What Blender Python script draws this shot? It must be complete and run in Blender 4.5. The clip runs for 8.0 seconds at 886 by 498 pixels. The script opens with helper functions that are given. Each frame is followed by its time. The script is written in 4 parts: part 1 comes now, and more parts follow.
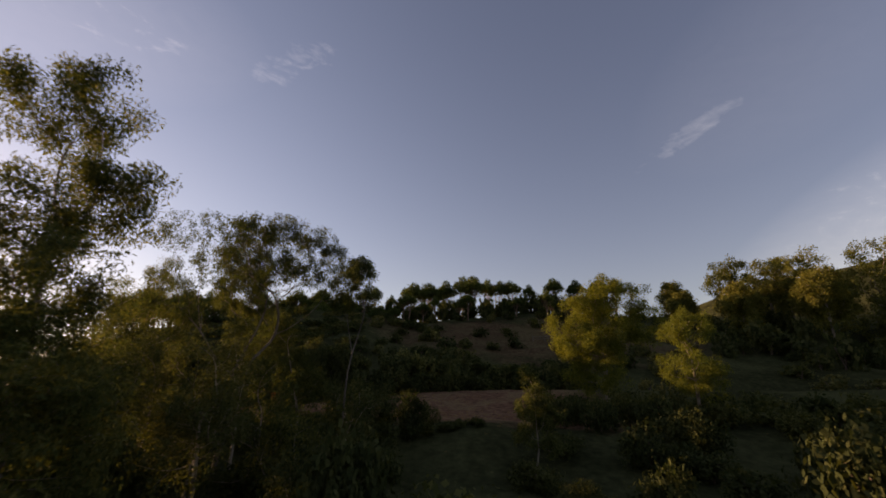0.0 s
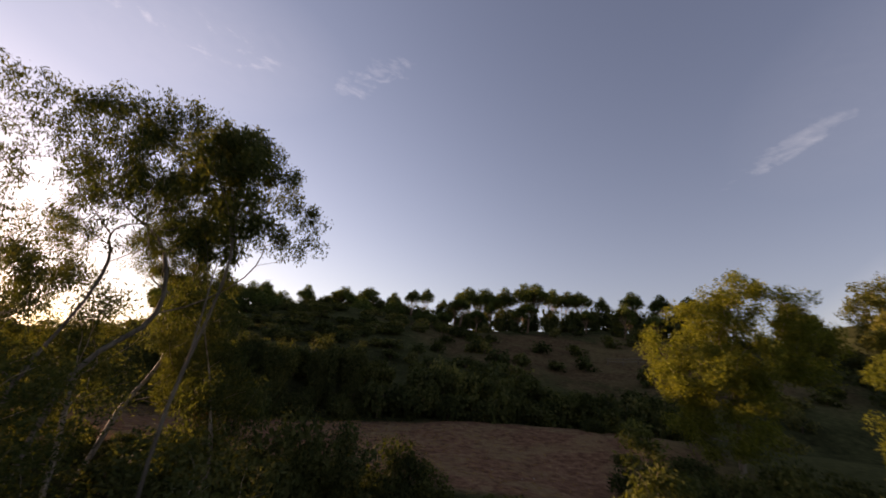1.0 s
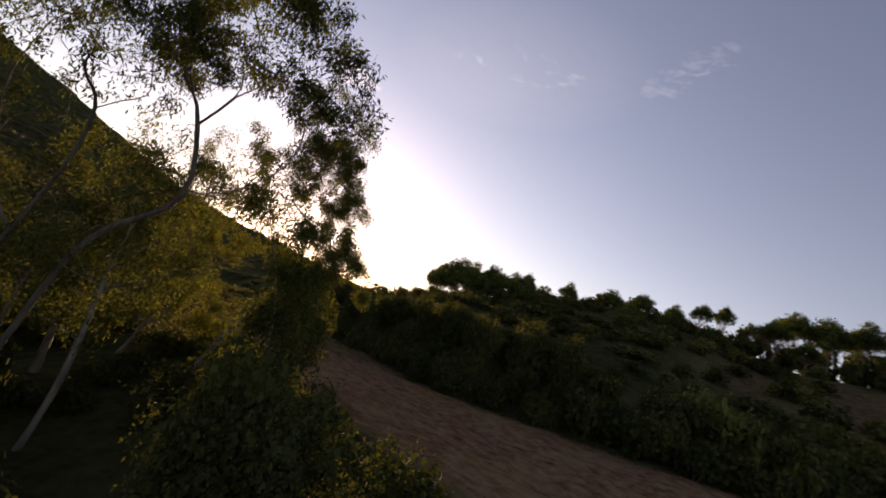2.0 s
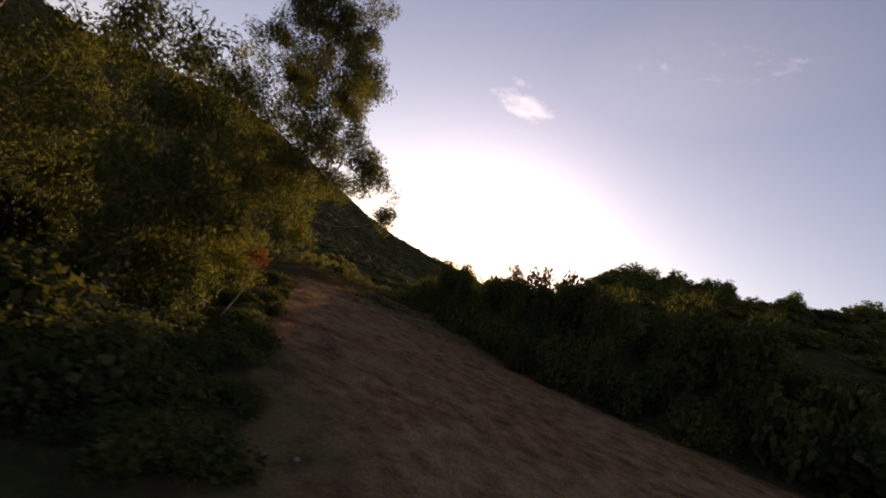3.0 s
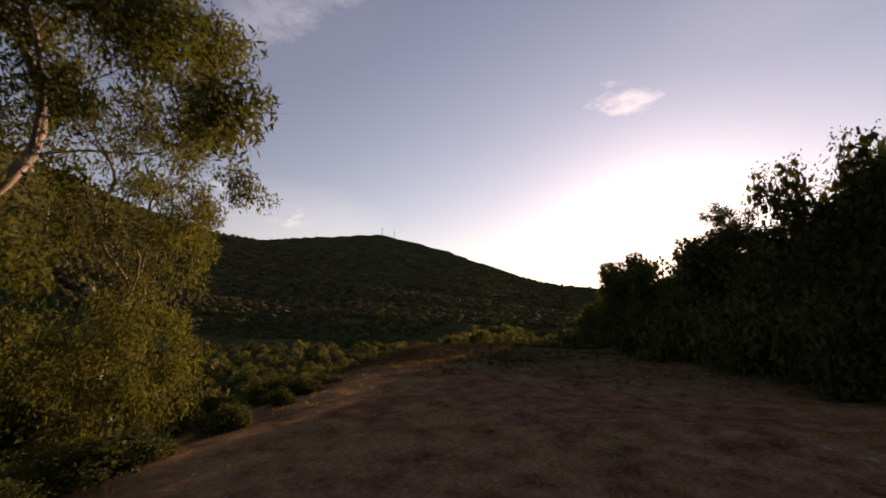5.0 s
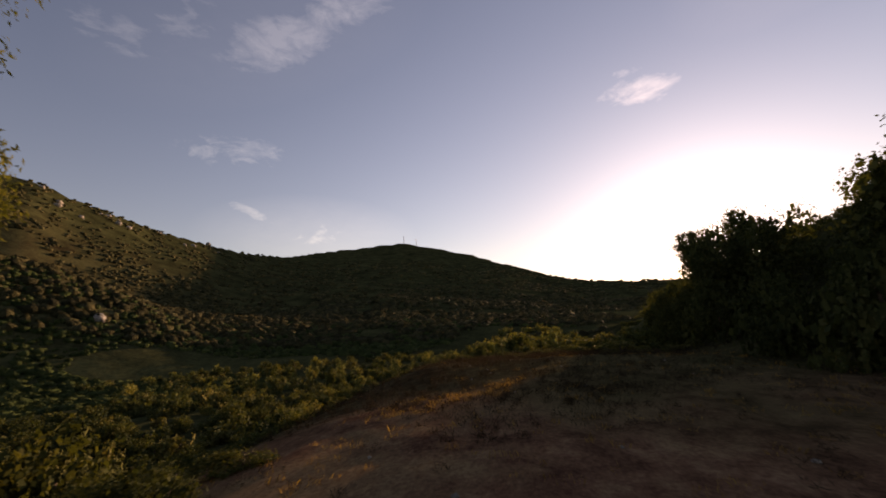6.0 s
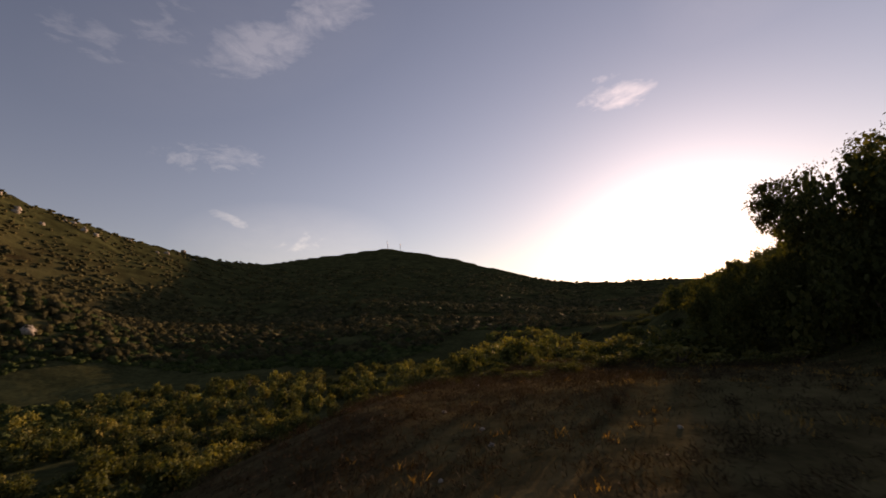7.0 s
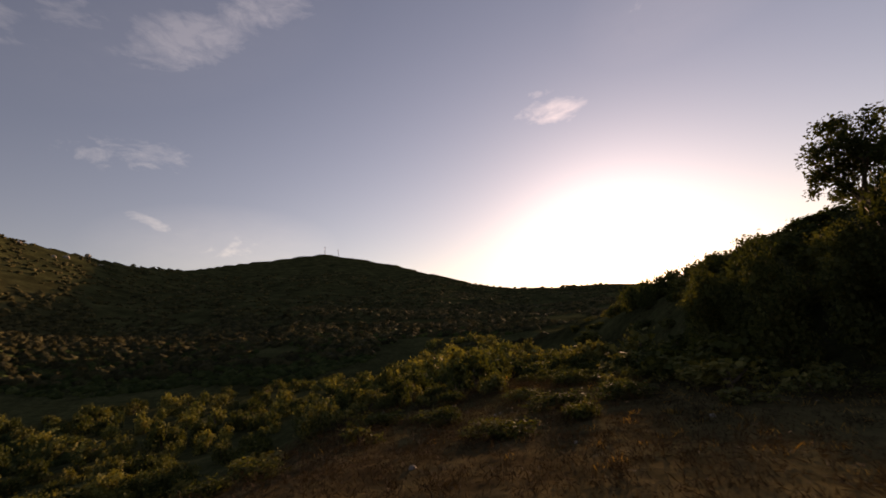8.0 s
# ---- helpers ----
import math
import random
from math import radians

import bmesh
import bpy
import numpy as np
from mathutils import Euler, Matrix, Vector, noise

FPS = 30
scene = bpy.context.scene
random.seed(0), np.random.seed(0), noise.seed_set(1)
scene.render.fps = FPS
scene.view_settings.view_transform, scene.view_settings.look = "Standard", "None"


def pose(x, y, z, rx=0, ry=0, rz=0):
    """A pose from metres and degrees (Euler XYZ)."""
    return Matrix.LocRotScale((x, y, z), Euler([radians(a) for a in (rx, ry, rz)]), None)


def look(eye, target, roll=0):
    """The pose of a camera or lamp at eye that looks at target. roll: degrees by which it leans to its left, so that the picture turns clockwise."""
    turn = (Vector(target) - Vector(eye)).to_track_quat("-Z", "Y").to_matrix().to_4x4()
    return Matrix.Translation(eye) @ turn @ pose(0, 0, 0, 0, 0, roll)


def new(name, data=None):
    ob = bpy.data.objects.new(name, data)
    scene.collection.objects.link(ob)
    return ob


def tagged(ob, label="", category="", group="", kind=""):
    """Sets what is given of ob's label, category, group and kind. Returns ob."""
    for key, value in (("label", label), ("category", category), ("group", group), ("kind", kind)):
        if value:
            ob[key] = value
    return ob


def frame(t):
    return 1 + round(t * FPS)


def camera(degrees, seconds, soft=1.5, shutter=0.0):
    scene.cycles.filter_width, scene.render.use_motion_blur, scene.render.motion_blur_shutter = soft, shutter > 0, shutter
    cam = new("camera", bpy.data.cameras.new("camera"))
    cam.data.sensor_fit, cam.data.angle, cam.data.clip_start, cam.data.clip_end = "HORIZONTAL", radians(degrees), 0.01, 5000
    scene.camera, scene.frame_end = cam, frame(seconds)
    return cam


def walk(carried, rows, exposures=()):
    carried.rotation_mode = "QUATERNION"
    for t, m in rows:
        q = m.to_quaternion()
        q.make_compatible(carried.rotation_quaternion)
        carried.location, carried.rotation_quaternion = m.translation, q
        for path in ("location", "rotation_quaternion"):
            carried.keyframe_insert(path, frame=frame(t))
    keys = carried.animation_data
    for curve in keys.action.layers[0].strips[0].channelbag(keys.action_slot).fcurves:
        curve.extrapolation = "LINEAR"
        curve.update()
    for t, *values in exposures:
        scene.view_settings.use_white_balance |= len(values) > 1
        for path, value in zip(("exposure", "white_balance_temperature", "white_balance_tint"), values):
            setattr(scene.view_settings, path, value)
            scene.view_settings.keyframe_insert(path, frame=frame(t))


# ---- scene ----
cam = camera(92.8, 8.0, soft=1.7, shutter=0.15)
PATH = [
    (0, (0.20, 2.00, 13.55), (-0.31, 11.42, 16.87), -0.3),
    (0.5, (0.22, 8.59, 14.37), (-0.07, 17.97, 17.82), -1.4),
    (1, (0.86, 15.64, 15.23), (-1.17, 24.79, 18.72), 5.8),
    (1.5, (1.85, 21.75, 15.79), (-3.23, 29.82, 18.81), 14.9),
    (2, (2.43, 26.32, 15.91), (-5.22, 32.39, 18.06), 21.3),
    (2.2, (2.30, 27.76, 15.95), (-6.03, 33.00, 17.72), 22.2),
    (3.3, (-2.12, 38.49, 14.34), (-11.92, 40.08, 15.56), 20.7),
    (3.5, (-3.17, 39.29, 14.31), (-13.04, 40.27, 15.60), 17.6),
    (4, (-5.78, 40.47, 14.17), (-15.64, 40.54, 15.82), 13.2),
    (4.5, (-8.92, 41.04, 14.19), (-18.74, 40.23, 15.91), 7.8),
    (5, (-12.27, 41.10, 14.19), (-22.00, 39.74, 16.06), 1.0),
    (5.2, (-13.52, 41.02, 14.23), (-23.21, 39.47, 16.15), -0.4),
    (6.3, (-22.63, 39.81, 14.32), (-32.23, 37.89, 16.35), -2.9),
    (6.5, (-24.39, 39.69, 14.30), (-33.98, 37.74, 16.37), -2.7),
    (7, (-28.52, 39.12, 14.38), (-38.17, 37.60, 16.48), -4.1),
    (7.5, (-32.19, 38.85, 14.50), (-41.93, 38.05, 16.60), -5.1),
    (8, (-35.27, 38.58, 14.62), (-45.04, 38.47, 16.76), -5.5),
]
walk(cam, [(t, look(eye, target, roll)) for t, eye, target, roll in PATH],
     exposures=[(0, 1.38, 9600, 43), (0.5, 1.57, 10000, 44), (1.0, 1.68, 9900, 44), (1.5, 1.66, 9700, 43), (2.0, 1.56, 9900, 44), (3.3, 1.40, 9900, 45), (4.0, 1.34, 10100, 45), (5.0, 1.30, 10100, 45), (6.5, 1.10, 9900, 44), (8.0, 1.02, 10600, 45)])

# ---- sky, sun ----
SKY_STRENGTH, GLOW_NEAR, GLOW_WIDE = 0.10, 1.5, 0.17
SUN_AZ, SUN_EL = 68.4, 7.4          # degrees to the left of +y, and above the horizon


def heading(az, el):
    a, e = radians(az), radians(el)
    return Vector((-math.sin(a) * math.cos(e), math.cos(a) * math.cos(e), math.sin(e)))


def node(tree, kind, inputs=None, operation="", data_type="", blend_type=""):
    n = tree.nodes.new(kind)
    if operation:
        n.operation = operation
    if data_type:
        n.data_type = data_type
    if blend_type:
        n.blend_type = blend_type
    for k, v in (inputs or {}).items():
        if isinstance(v, bpy.types.NodeSocket):
            tree.links.new(v, n.inputs[k])
        else:
            n.inputs[k].default_value = v
    return n


def maths(tree, op, a, b=0.0, clamp=False):
    n = node(tree, "ShaderNodeMath", {0: a, 1: b}, operation=op)
    n.use_clamp = clamp
    return n.outputs[0]


def build_world():
    world = bpy.data.worlds.new("sky")
    scene.world = world
    world.use_nodes = True
    t = world.node_tree
    t.nodes.clear()
    sky = node(t, "ShaderNodeTexSky")
    sky.sky_type, sky.sun_disc, sky.sun_elevation, sky.sun_rotation = "NISHITA", False, radians(SUN_EL), radians(360 - SUN_AZ)
    sky.altitude, sky.air_density, sky.dust_density, sky.ozone_density = 50.0, 1.0, 0.2, 2.0
    coord = node(t, "ShaderNodeTexCoord").outputs["Generated"]
    flat = node(t, "ShaderNodeMapping", {"Vector": coord, "Scale": (1.0, 1.0, 2.3)}).outputs[0]
    warp = node(t, "ShaderNodeTexNoise", {"Vector": flat, "Scale": 10.0, "Detail": 8.0, "Roughness": 0.6, "Distortion": 1.5})
    fine = node(t, "ShaderNodeTexNoise", {"Vector": flat, "Scale": 30.0, "Detail": 8.0, "Roughness": 0.6, "Distortion": 0.5})
    mixed = maths(t, "ADD", maths(t, "MULTIPLY", warp.outputs[0], 0.6), maths(t, "MULTIPLY", fine.outputs[0], 0.4))
    # wisps of cloud: heading, half length and half height in degrees, lean, how thick
    clouds = [(73.4, 28.0, 5.4, 2.0, -4, 1.0), (74.0, 30.4, 2.6, 0.7, 0, 0.7), (123.5, 36.6, 8.5, 3.6, 24, 1.25),
              (114.0, 41.5, 9.0, 3.0, 25, 1.2), (134.6, 36.3, 4.2, 3.4, 40, 0.7), (141.0, 33.0, 6.0, 2.6, 0, 0.6),
              (126.2, 16.1, 3.2, 0.9, -22, 1.0), (118.5, 13.7, 6.0, 2.0, 0, 0.65), (128.5, 23.4, 8.0, 2.4, 6, 0.6),
              (27.5, 40.5, 7.0, 2.4, 32, 0.65), (327.5, 30.0, 9.0, 1.5, 20, 0.8), (57.4, 36.7, 7.0, 2.0, 0, 0.4),
              (314.0, 15.5, 16.0, 7.0, 26, 0.6), (47.0, 37.5, 9.0, 4.0, 0, 0.45)]
    total = None
    for az, el, a, b, lean, thick in clouds:
        d = heading(az, el)
        e1 = d.cross(Vector((0, 0, 1))).normalized()
        e2 = e1.cross(d).normalized()
        c, s = math.cos(radians(lean)), math.sin(radians(lean))
        u, v = e1 * c + e2 * s, e2 * c - e1 * s
        du = node(t, "ShaderNodeVectorMath", {0: coord, 1: u / math.sin(radians(a))}, operation="DOT_PRODUCT").outputs["Value"]
        dv = node(t, "ShaderNodeVectorMath", {0: coord, 1: v / math.sin(radians(b))}, operation="DOT_PRODUCT").outputs["Value"]
        ahead = node(t, "ShaderNodeVectorMath", {0: coord, 1: d}, operation="DOT_PRODUCT").outputs["Value"]
        r2 = maths(t, "ADD", maths(t, "MULTIPLY", du, du), maths(t, "MULTIPLY", dv, dv))
        m = maths(t, "SUBTRACT", 1.0, r2, clamp=True)
        m = maths(t, "MULTIPLY", m, maths(t, "GREATER_THAN", ahead, 0.0))
        m = maths(t, "MULTIPLY", m, thick)
        total = m if total is None else maths(t, "MAXIMUM", total, m)
    wisps = maths(t, "MULTIPLY", maths(t, "SUBTRACT", maths(t, "ADD", mixed, maths(t, "MULTIPLY", total, 0.28)), 0.60), 3.4, clamp=True)
    cover = maths(t, "MULTIPLY", maths(t, "MULTIPLY", wisps, maths(t, "MINIMUM", maths(t, "MULTIPLY", total, 3.0), 1.0)), 0.85)
    veil = None
    for az, el, a, b, lean, thick in [(313.0, 14.5, 22.0, 8.0, 24, 0.42), (318.0, 34.0, 16.0, 9.0, 20, 0.16), (126.0, 38.0, 20.0, 9.0, 24, 0.14), (119.0, 14.0, 14.0, 5.0, 0, 0.22), (50.0, 38.0, 16.0, 8.0, 10, 0.18)]:
        d = heading(az, el)
        e1 = d.cross(Vector((0, 0, 1))).normalized()
        e2 = e1.cross(d).normalized()
        c, s = math.cos(radians(lean)), math.sin(radians(lean))
        du = node(t, "ShaderNodeVectorMath", {0: coord, 1: (e1 * c + e2 * s) / math.sin(radians(a))}, operation="DOT_PRODUCT").outputs["Value"]
        dv = node(t, "ShaderNodeVectorMath", {0: coord, 1: (e2 * c - e1 * s) / math.sin(radians(b))}, operation="DOT_PRODUCT").outputs["Value"]
        ahead = node(t, "ShaderNodeVectorMath", {0: coord, 1: d}, operation="DOT_PRODUCT").outputs["Value"]
        m = maths(t, "SUBTRACT", 1.0, maths(t, "ADD", maths(t, "MULTIPLY", du, du), maths(t, "MULTIPLY", dv, dv)), clamp=True)
        m = maths(t, "MULTIPLY", maths(t, "MULTIPLY", m, maths(t, "GREATER_THAN", ahead, 0.0)), thick)
        veil = m if veil is None else maths(t, "MAXIMUM", veil, m)
    cover = maths(t, "MAXIMUM", cover, maths(t, "MULTIPLY", veil, maths(t, "ADD", maths(t, "MULTIPLY", mixed, 1.2), 0.3)))
    bright = node(t, "ShaderNodeMix", {0: 1.0}, data_type="RGBA", blend_type="MULTIPLY")
    t.links.new(sky.outputs[0], bright.inputs[6])
    bright.inputs[7].default_value = (2.2, 1.8, 1.5, 1.0)
    blend = node(t, "ShaderNodeMix", data_type="RGBA")
    t.links.new(cover, blend.inputs[0])
    t.links.new(sky.outputs[0], blend.inputs[6])
    t.links.new(bright.outputs[2], blend.inputs[7])
    # the bright air round the low sun
    near = node(t, "ShaderNodeVectorMath", {0: coord, 1: heading(SUN_AZ, SUN_EL)}, operation="DOT_PRODUCT").outputs["Value"]
    near = maths(t, "MAXIMUM", near, 0.0)
    glow = maths(t, "ADD", maths(t, "MULTIPLY", maths(t, "POWER", near, 48.0), GLOW_NEAR), maths(t, "MULTIPLY", maths(t, "POWER", near, 14.0), GLOW_WIDE))
    tint = node(t, "ShaderNodeVectorMath", {0: (0.51, 1.0, 1.51), "Scale": glow}, operation="SCALE").outputs[0]
    # deeper blue away from the sun
    deep = node(t, "ShaderNodeVectorMath", {0: (0.30, 0.25, 0.20), "Scale": maths(t, "MULTIPLY", near, near)}, operation="SCALE").outputs[0]
    deep = node(t, "ShaderNodeVectorMath", {0: deep, 1: (0.74, 0.79, 0.84)}, operation="ADD").outputs[0]
    base = node(t, "ShaderNodeVectorMath", {0: blend.outputs[2], 1: deep}, operation="MULTIPLY").outputs[0]
    add = node(t, "ShaderNodeVectorMath", {0: base, 1: tint}, operation="ADD").outputs[0]
    back = node(t, "ShaderNodeBackground", {"Color": add, "Strength": SKY_STRENGTH})
    out = node(t, "ShaderNodeOutputWorld")
    t.links.new(back.outputs[0], out.inputs[0])


build_world()
lamp = bpy.data.lights.new("sun", "SUN")
lamp.energy, lamp.angle, lamp.color = 2.8, radians(0.5), (1.0, 0.87, 0.66)
sun = new("sun", lamp)
sun.matrix_world = look((0, 0, 60), Vector((0, 0, 60)) - heading(SUN_AZ, SUN_EL))

# ---- materials ----
def material(name):
    m = bpy.data.materials.new(name)
    m.use_nodes = True
    t = m.node_tree
    t.nodes.clear()
    return m, t, node(t, "ShaderNodeOutputMaterial")


def ramp(tree, fac, stops):
    n = node(tree, "ShaderNodeValToRGB", {"Fac": fac})
    e = n.color_ramp.elements
    while len(e) < len(stops):
        e.new(0.5)
    for k, (p, c) in enumerate(stops):
        e[k].position, e[k].color = p, (*c, 1.0)
    return n.outputs[0]


def mix(tree, fac, a, b, how="MIX"):
    n = node(tree, "ShaderNodeMix", data_type="RGBA", blend_type=how)
    for k, v in ((0, fac), (6, a), (7, b)):
        if isinstance(v, bpy.types.NodeSocket):
            tree.links.new(v, n.inputs[k])
        else:
            n.inputs[k].default_value = v if k == 0 else (*v, 1.0)
    return n.outputs[2]


def leaf_material(name, dark, mid, light, through_share=0.4, gloss=0.85, tufted=False):
    """Leaves: each one its own shade, patches of older and younger growth, light passing through."""
    m, t, out = material(name)
    geo = node(t, "ShaderNodeNewGeometry")
    pos = geo.outputs["Position"]
    patch = node(t, "ShaderNodeTexNoise", {"Vector": pos, "Scale": 0.55, "Detail": 3.0}).outputs[0]
    fac = maths(t, "ADD", maths(t, "MULTIPLY", geo.outputs["Random Per Island"], 0.55), maths(t, "MULTIPLY", patch, 0.5))
    col = ramp(t, fac, [(0.12, dark), (0.5, mid), (0.92, light)])
    own = node(t, "ShaderNodeObjectInfo").outputs["Random"]
    col = mix(t, 1.0, col, ramp(t, own, [(0.0, (0.68, 0.74, 0.72)), (0.5, (1.0, 1.0, 1.0)), (1.0, (1.42, 1.28, 1.1))]), "MULTIPLY")
    b = node(t, "ShaderNodeBsdfPrincipled", {"Base Color": col, "Roughness": gloss, "Specular IOR Level": 0.05})
    if tufted:
        fuzz = node(t, "ShaderNodeTexNoise", {"Vector": pos, "Scale": 3.2, "Detail": 6.0, "Roughness": 0.75}).outputs[0]
        bump = node(t, "ShaderNodeBump", {"Height": fuzz, "Strength": 1.0, "Distance": 0.9})
        t.links.new(bump.outputs[0], b.inputs["Normal"])
    warm = mix(t, 1.0, col, (1.35, 1.3, 0.55), "MULTIPLY")
    tr = node(t, "ShaderNodeBsdfTranslucent", {"Color": warm})
    s = node(t, "ShaderNodeMixShader", {0: through_share, 1: b.outputs[0], 2: tr.outputs[0]})
    t.links.new(s.outputs[0], out.inputs[0])
    return m


def bark_material(name, dark, light, scale=6.0, stretch=0.18):
    m, t, out = material(name)
    pos = node(t, "ShaderNodeNewGeometry").outputs["Position"]
    p = node(t, "ShaderNodeMapping", {"Vector": pos, "Scale": (1.0, 1.0, stretch)}).outputs[0]
    a = node(t, "ShaderNodeTexNoise", {"Vector": p, "Scale": scale, "Detail": 6.0, "Roughness": 0.65}).outputs[0]
    c = node(t, "ShaderNodeTexNoise", {"Vector": pos, "Scale": 1.2, "Detail": 2.0}).outputs[0]
    f = maths(t, "ADD", maths(t, "MULTIPLY", a, 0.7), maths(t, "MULTIPLY", c, 0.3))
    col = ramp(t, f, [(0.36, dark), (0.62, light)])
    bump = node(t, "ShaderNodeBump", {"Height": a, "Strength": 0.5, "Distance": 0.03})
    b = node(t, "ShaderNodeBsdfPrincipled", {"Base Color": col, "Roughness": 0.85, "Normal": bump.outputs[0]})
    t.links.new(b.outputs[0], out.inputs[0])
    return m


def ground_material():
    """Bare reddish earth with dry grass in the clearing, scrub litter elsewhere."""
    m, t, out = material("earth_and_scrub")
    pos = node(t, "ShaderNodeNewGeometry").outputs["Position"]
    big = node(t, "ShaderNodeTexNoise", {"Vector": pos, "Scale": 0.22, "Detail": 5.0, "Roughness": 0.6}).outputs[0]
    med = node(t, "ShaderNodeTexNoise", {"Vector": pos, "Scale": 1.6, "Detail": 6.0, "Roughness": 0.65}).outputs[0]
    fin = node(t, "ShaderNodeTexNoise", {"Vector": pos, "Scale": 14.0, "Detail": 5.0, "Roughness": 0.7}).outputs[0]
    far = node(t, "ShaderNodeTexNoise", {"Vector": pos, "Scale": 0.06, "Detail": 7.0, "Roughness": 0.7}).outputs[0]
    cover = node(t, "ShaderNodeAttribute")
    cover.attribute_name = "cover"
    cov = cover.outputs["Fac"]
    earth = ramp(t, maths(t, "ADD", maths(t, "MULTIPLY", med, 0.6), maths(t, "MULTIPLY", fin, 0.4)),
                 [(0.36, (0.068, 0.032, 0.021)), (0.5, (0.172, 0.084, 0.050)), (0.64, (0.300, 0.170, 0.102))])
    straw = ramp(t, fin, [(0.3, (0.125, 0.078, 0.042)), (0.7, (0.30, 0.195, 0.102))])
    bare = mix(t, ramp(t, maths(t, "ADD", maths(t, "MULTIPLY", big, 0.7), maths(t, "MULTIPLY", med, 0.3)), [(0.47, (0, 0, 0)), (0.58, (0.8, 0.8, 0.8))]), earth, straw)
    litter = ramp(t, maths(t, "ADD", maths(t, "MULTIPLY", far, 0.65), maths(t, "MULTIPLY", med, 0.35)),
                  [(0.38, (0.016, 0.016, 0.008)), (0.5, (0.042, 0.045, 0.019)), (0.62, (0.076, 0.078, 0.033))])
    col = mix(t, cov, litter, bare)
    clump = node(t, "ShaderNodeTexNoise", {"Vector": pos, "Scale": 0.35, "Detail": 4.0, "Roughness": 0.6}).outputs[0]
    rest = maths(t, "MULTIPLY", maths(t, "SUBTRACT", 1.0, cov), maths(t, "MULTIPLY", clump, 3.0))
    h = maths(t, "ADD", maths(t, "ADD", maths(t, "MULTIPLY", med, 0.6), maths(t, "MULTIPLY", fin, 0.25)), rest)
    bump = node(t, "ShaderNodeBump", {"Height": h, "Strength": 0.5, "Distance": 0.2})
    b = node(t, "ShaderNodeBsdfPrincipled", {"Base Color": col, "Roughness": 1.0, "Specular IOR Level": 0.0, "Normal": bump.outputs[0]})
    t.links.new(b.outputs[0], out.inputs[0])
    return m


def stone_material():
    m, t, out = material("weathered_stone")
    pos = node(t, "ShaderNodeNewGeometry").outputs["Position"]
    a = node(t, "ShaderNodeTexNoise", {"Vector": pos, "Scale": 2.5, "Detail": 7.0, "Roughness": 0.65}).outputs[0]
    col = ramp(t, a, [(0.35, (0.12, 0.10, 0.08)), (0.65, (0.36, 0.32, 0.26))])
    bump = node(t, "ShaderNodeBump", {"Height": a, "Strength": 0.8, "Distance": 0.1})
    b = node(t, "ShaderNodeBsdfPrincipled", {"Base Color": col, "Roughness": 0.9, "Normal": bump.outputs[0]})
    t.links.new(b.outputs[0], out.inputs[0])
    return m


def plain_material(name, col, rough=0.6, metal=0.0):
    m, t, out = material(name)
    pos = node(t, "ShaderNodeNewGeometry").outputs["Position"]
    a = node(t, "ShaderNodeTexNoise", {"Vector": pos, "Scale": 3.0, "Detail": 4.0}).outputs[0]
    c = ramp(t, a, [(0.3, tuple(v * 0.7 for v in col)), (0.7, col)])
    b = node(t, "ShaderNodeBsdfPrincipled", {"Base Color": c, "Roughness": rough, "Metallic": metal})
    t.links.new(b.outputs[0], out.inputs[0])
    return m


EARTH = ground_material()
STONE = stone_material()
GUM_LEAF = leaf_material("gum_leaf", (0.026, 0.037, 0.015), (0.064, 0.080, 0.028), (0.135, 0.134, 0.050), 0.38)
RUST_LEAF = leaf_material("rust_leaf", (0.07, 0.026, 0.012), (0.15, 0.055, 0.022), (0.22, 0.095, 0.035), 0.3)
# low sun on the golden trees is put into this brighter leaf colour
SUNLIT_GOLD_LEAF = leaf_material("sunlit_gold_leaf", (0.075, 0.090, 0.021), (0.160, 0.172, 0.036), (0.26, 0.248, 0.056), 0.42)
OLIVE_LEAF = leaf_material("distant_olive_leaf", (0.046, 0.056, 0.017), (0.105, 0.112, 0.031), (0.18, 0.170, 0.047), 0.35)
YOUNG_LEAF = leaf_material("young_tree_leaf", (0.045, 0.056, 0.020), (0.105, 0.115, 0.039), (0.20, 0.195, 0.068), 0.32)
PINE_LEAF = leaf_material("pine_needle", (0.026, 0.044, 0.015), (0.064, 0.094, 0.028), (0.135, 0.155, 0.046), 0.25)
BUSH_LEAF = leaf_material("bush_leaf", (0.024, 0.033, 0.013), (0.054, 0.066, 0.024), (0.108, 0.110, 0.042), 0.25)
LIME_LEAF = leaf_material("lime_bush_leaf", (0.060, 0.072, 0.022), (0.145, 0.145, 0.046), (0.25, 0.225, 0.075), 0.2)
HEATH_LEAF = leaf_material("heath_leaf", (0.040, 0.046, 0.018), (0.108, 0.110, 0.040), (0.205, 0.180, 0.068), 0.2)
SCRUB_LEAF = leaf_material("hillside_scrub_leaf", (0.026, 0.027, 0.014), (0.066, 0.064, 0.030), (0.135, 0.120, 0.056), 0.05, 0.9, True)
VALE_LEAF = leaf_material("valley_scrub_leaf", (0.028, 0.045, 0.015), (0.066, 0.098, 0.033), (0.132, 0.165, 0.058), 0.1, 0.9, True)
STRAW_LEAF = leaf_material("straw", (0.16, 0.080, 0.025), (0.33, 0.185, 0.06), (0.48, 0.30, 0.11), 0.35)
DRY_HEATH = leaf_material("dry_heath", (0.024, 0.014, 0.009), (0.055, 0.033, 0.020), (0.10, 0.062, 0.038), 0.1, 0.9)
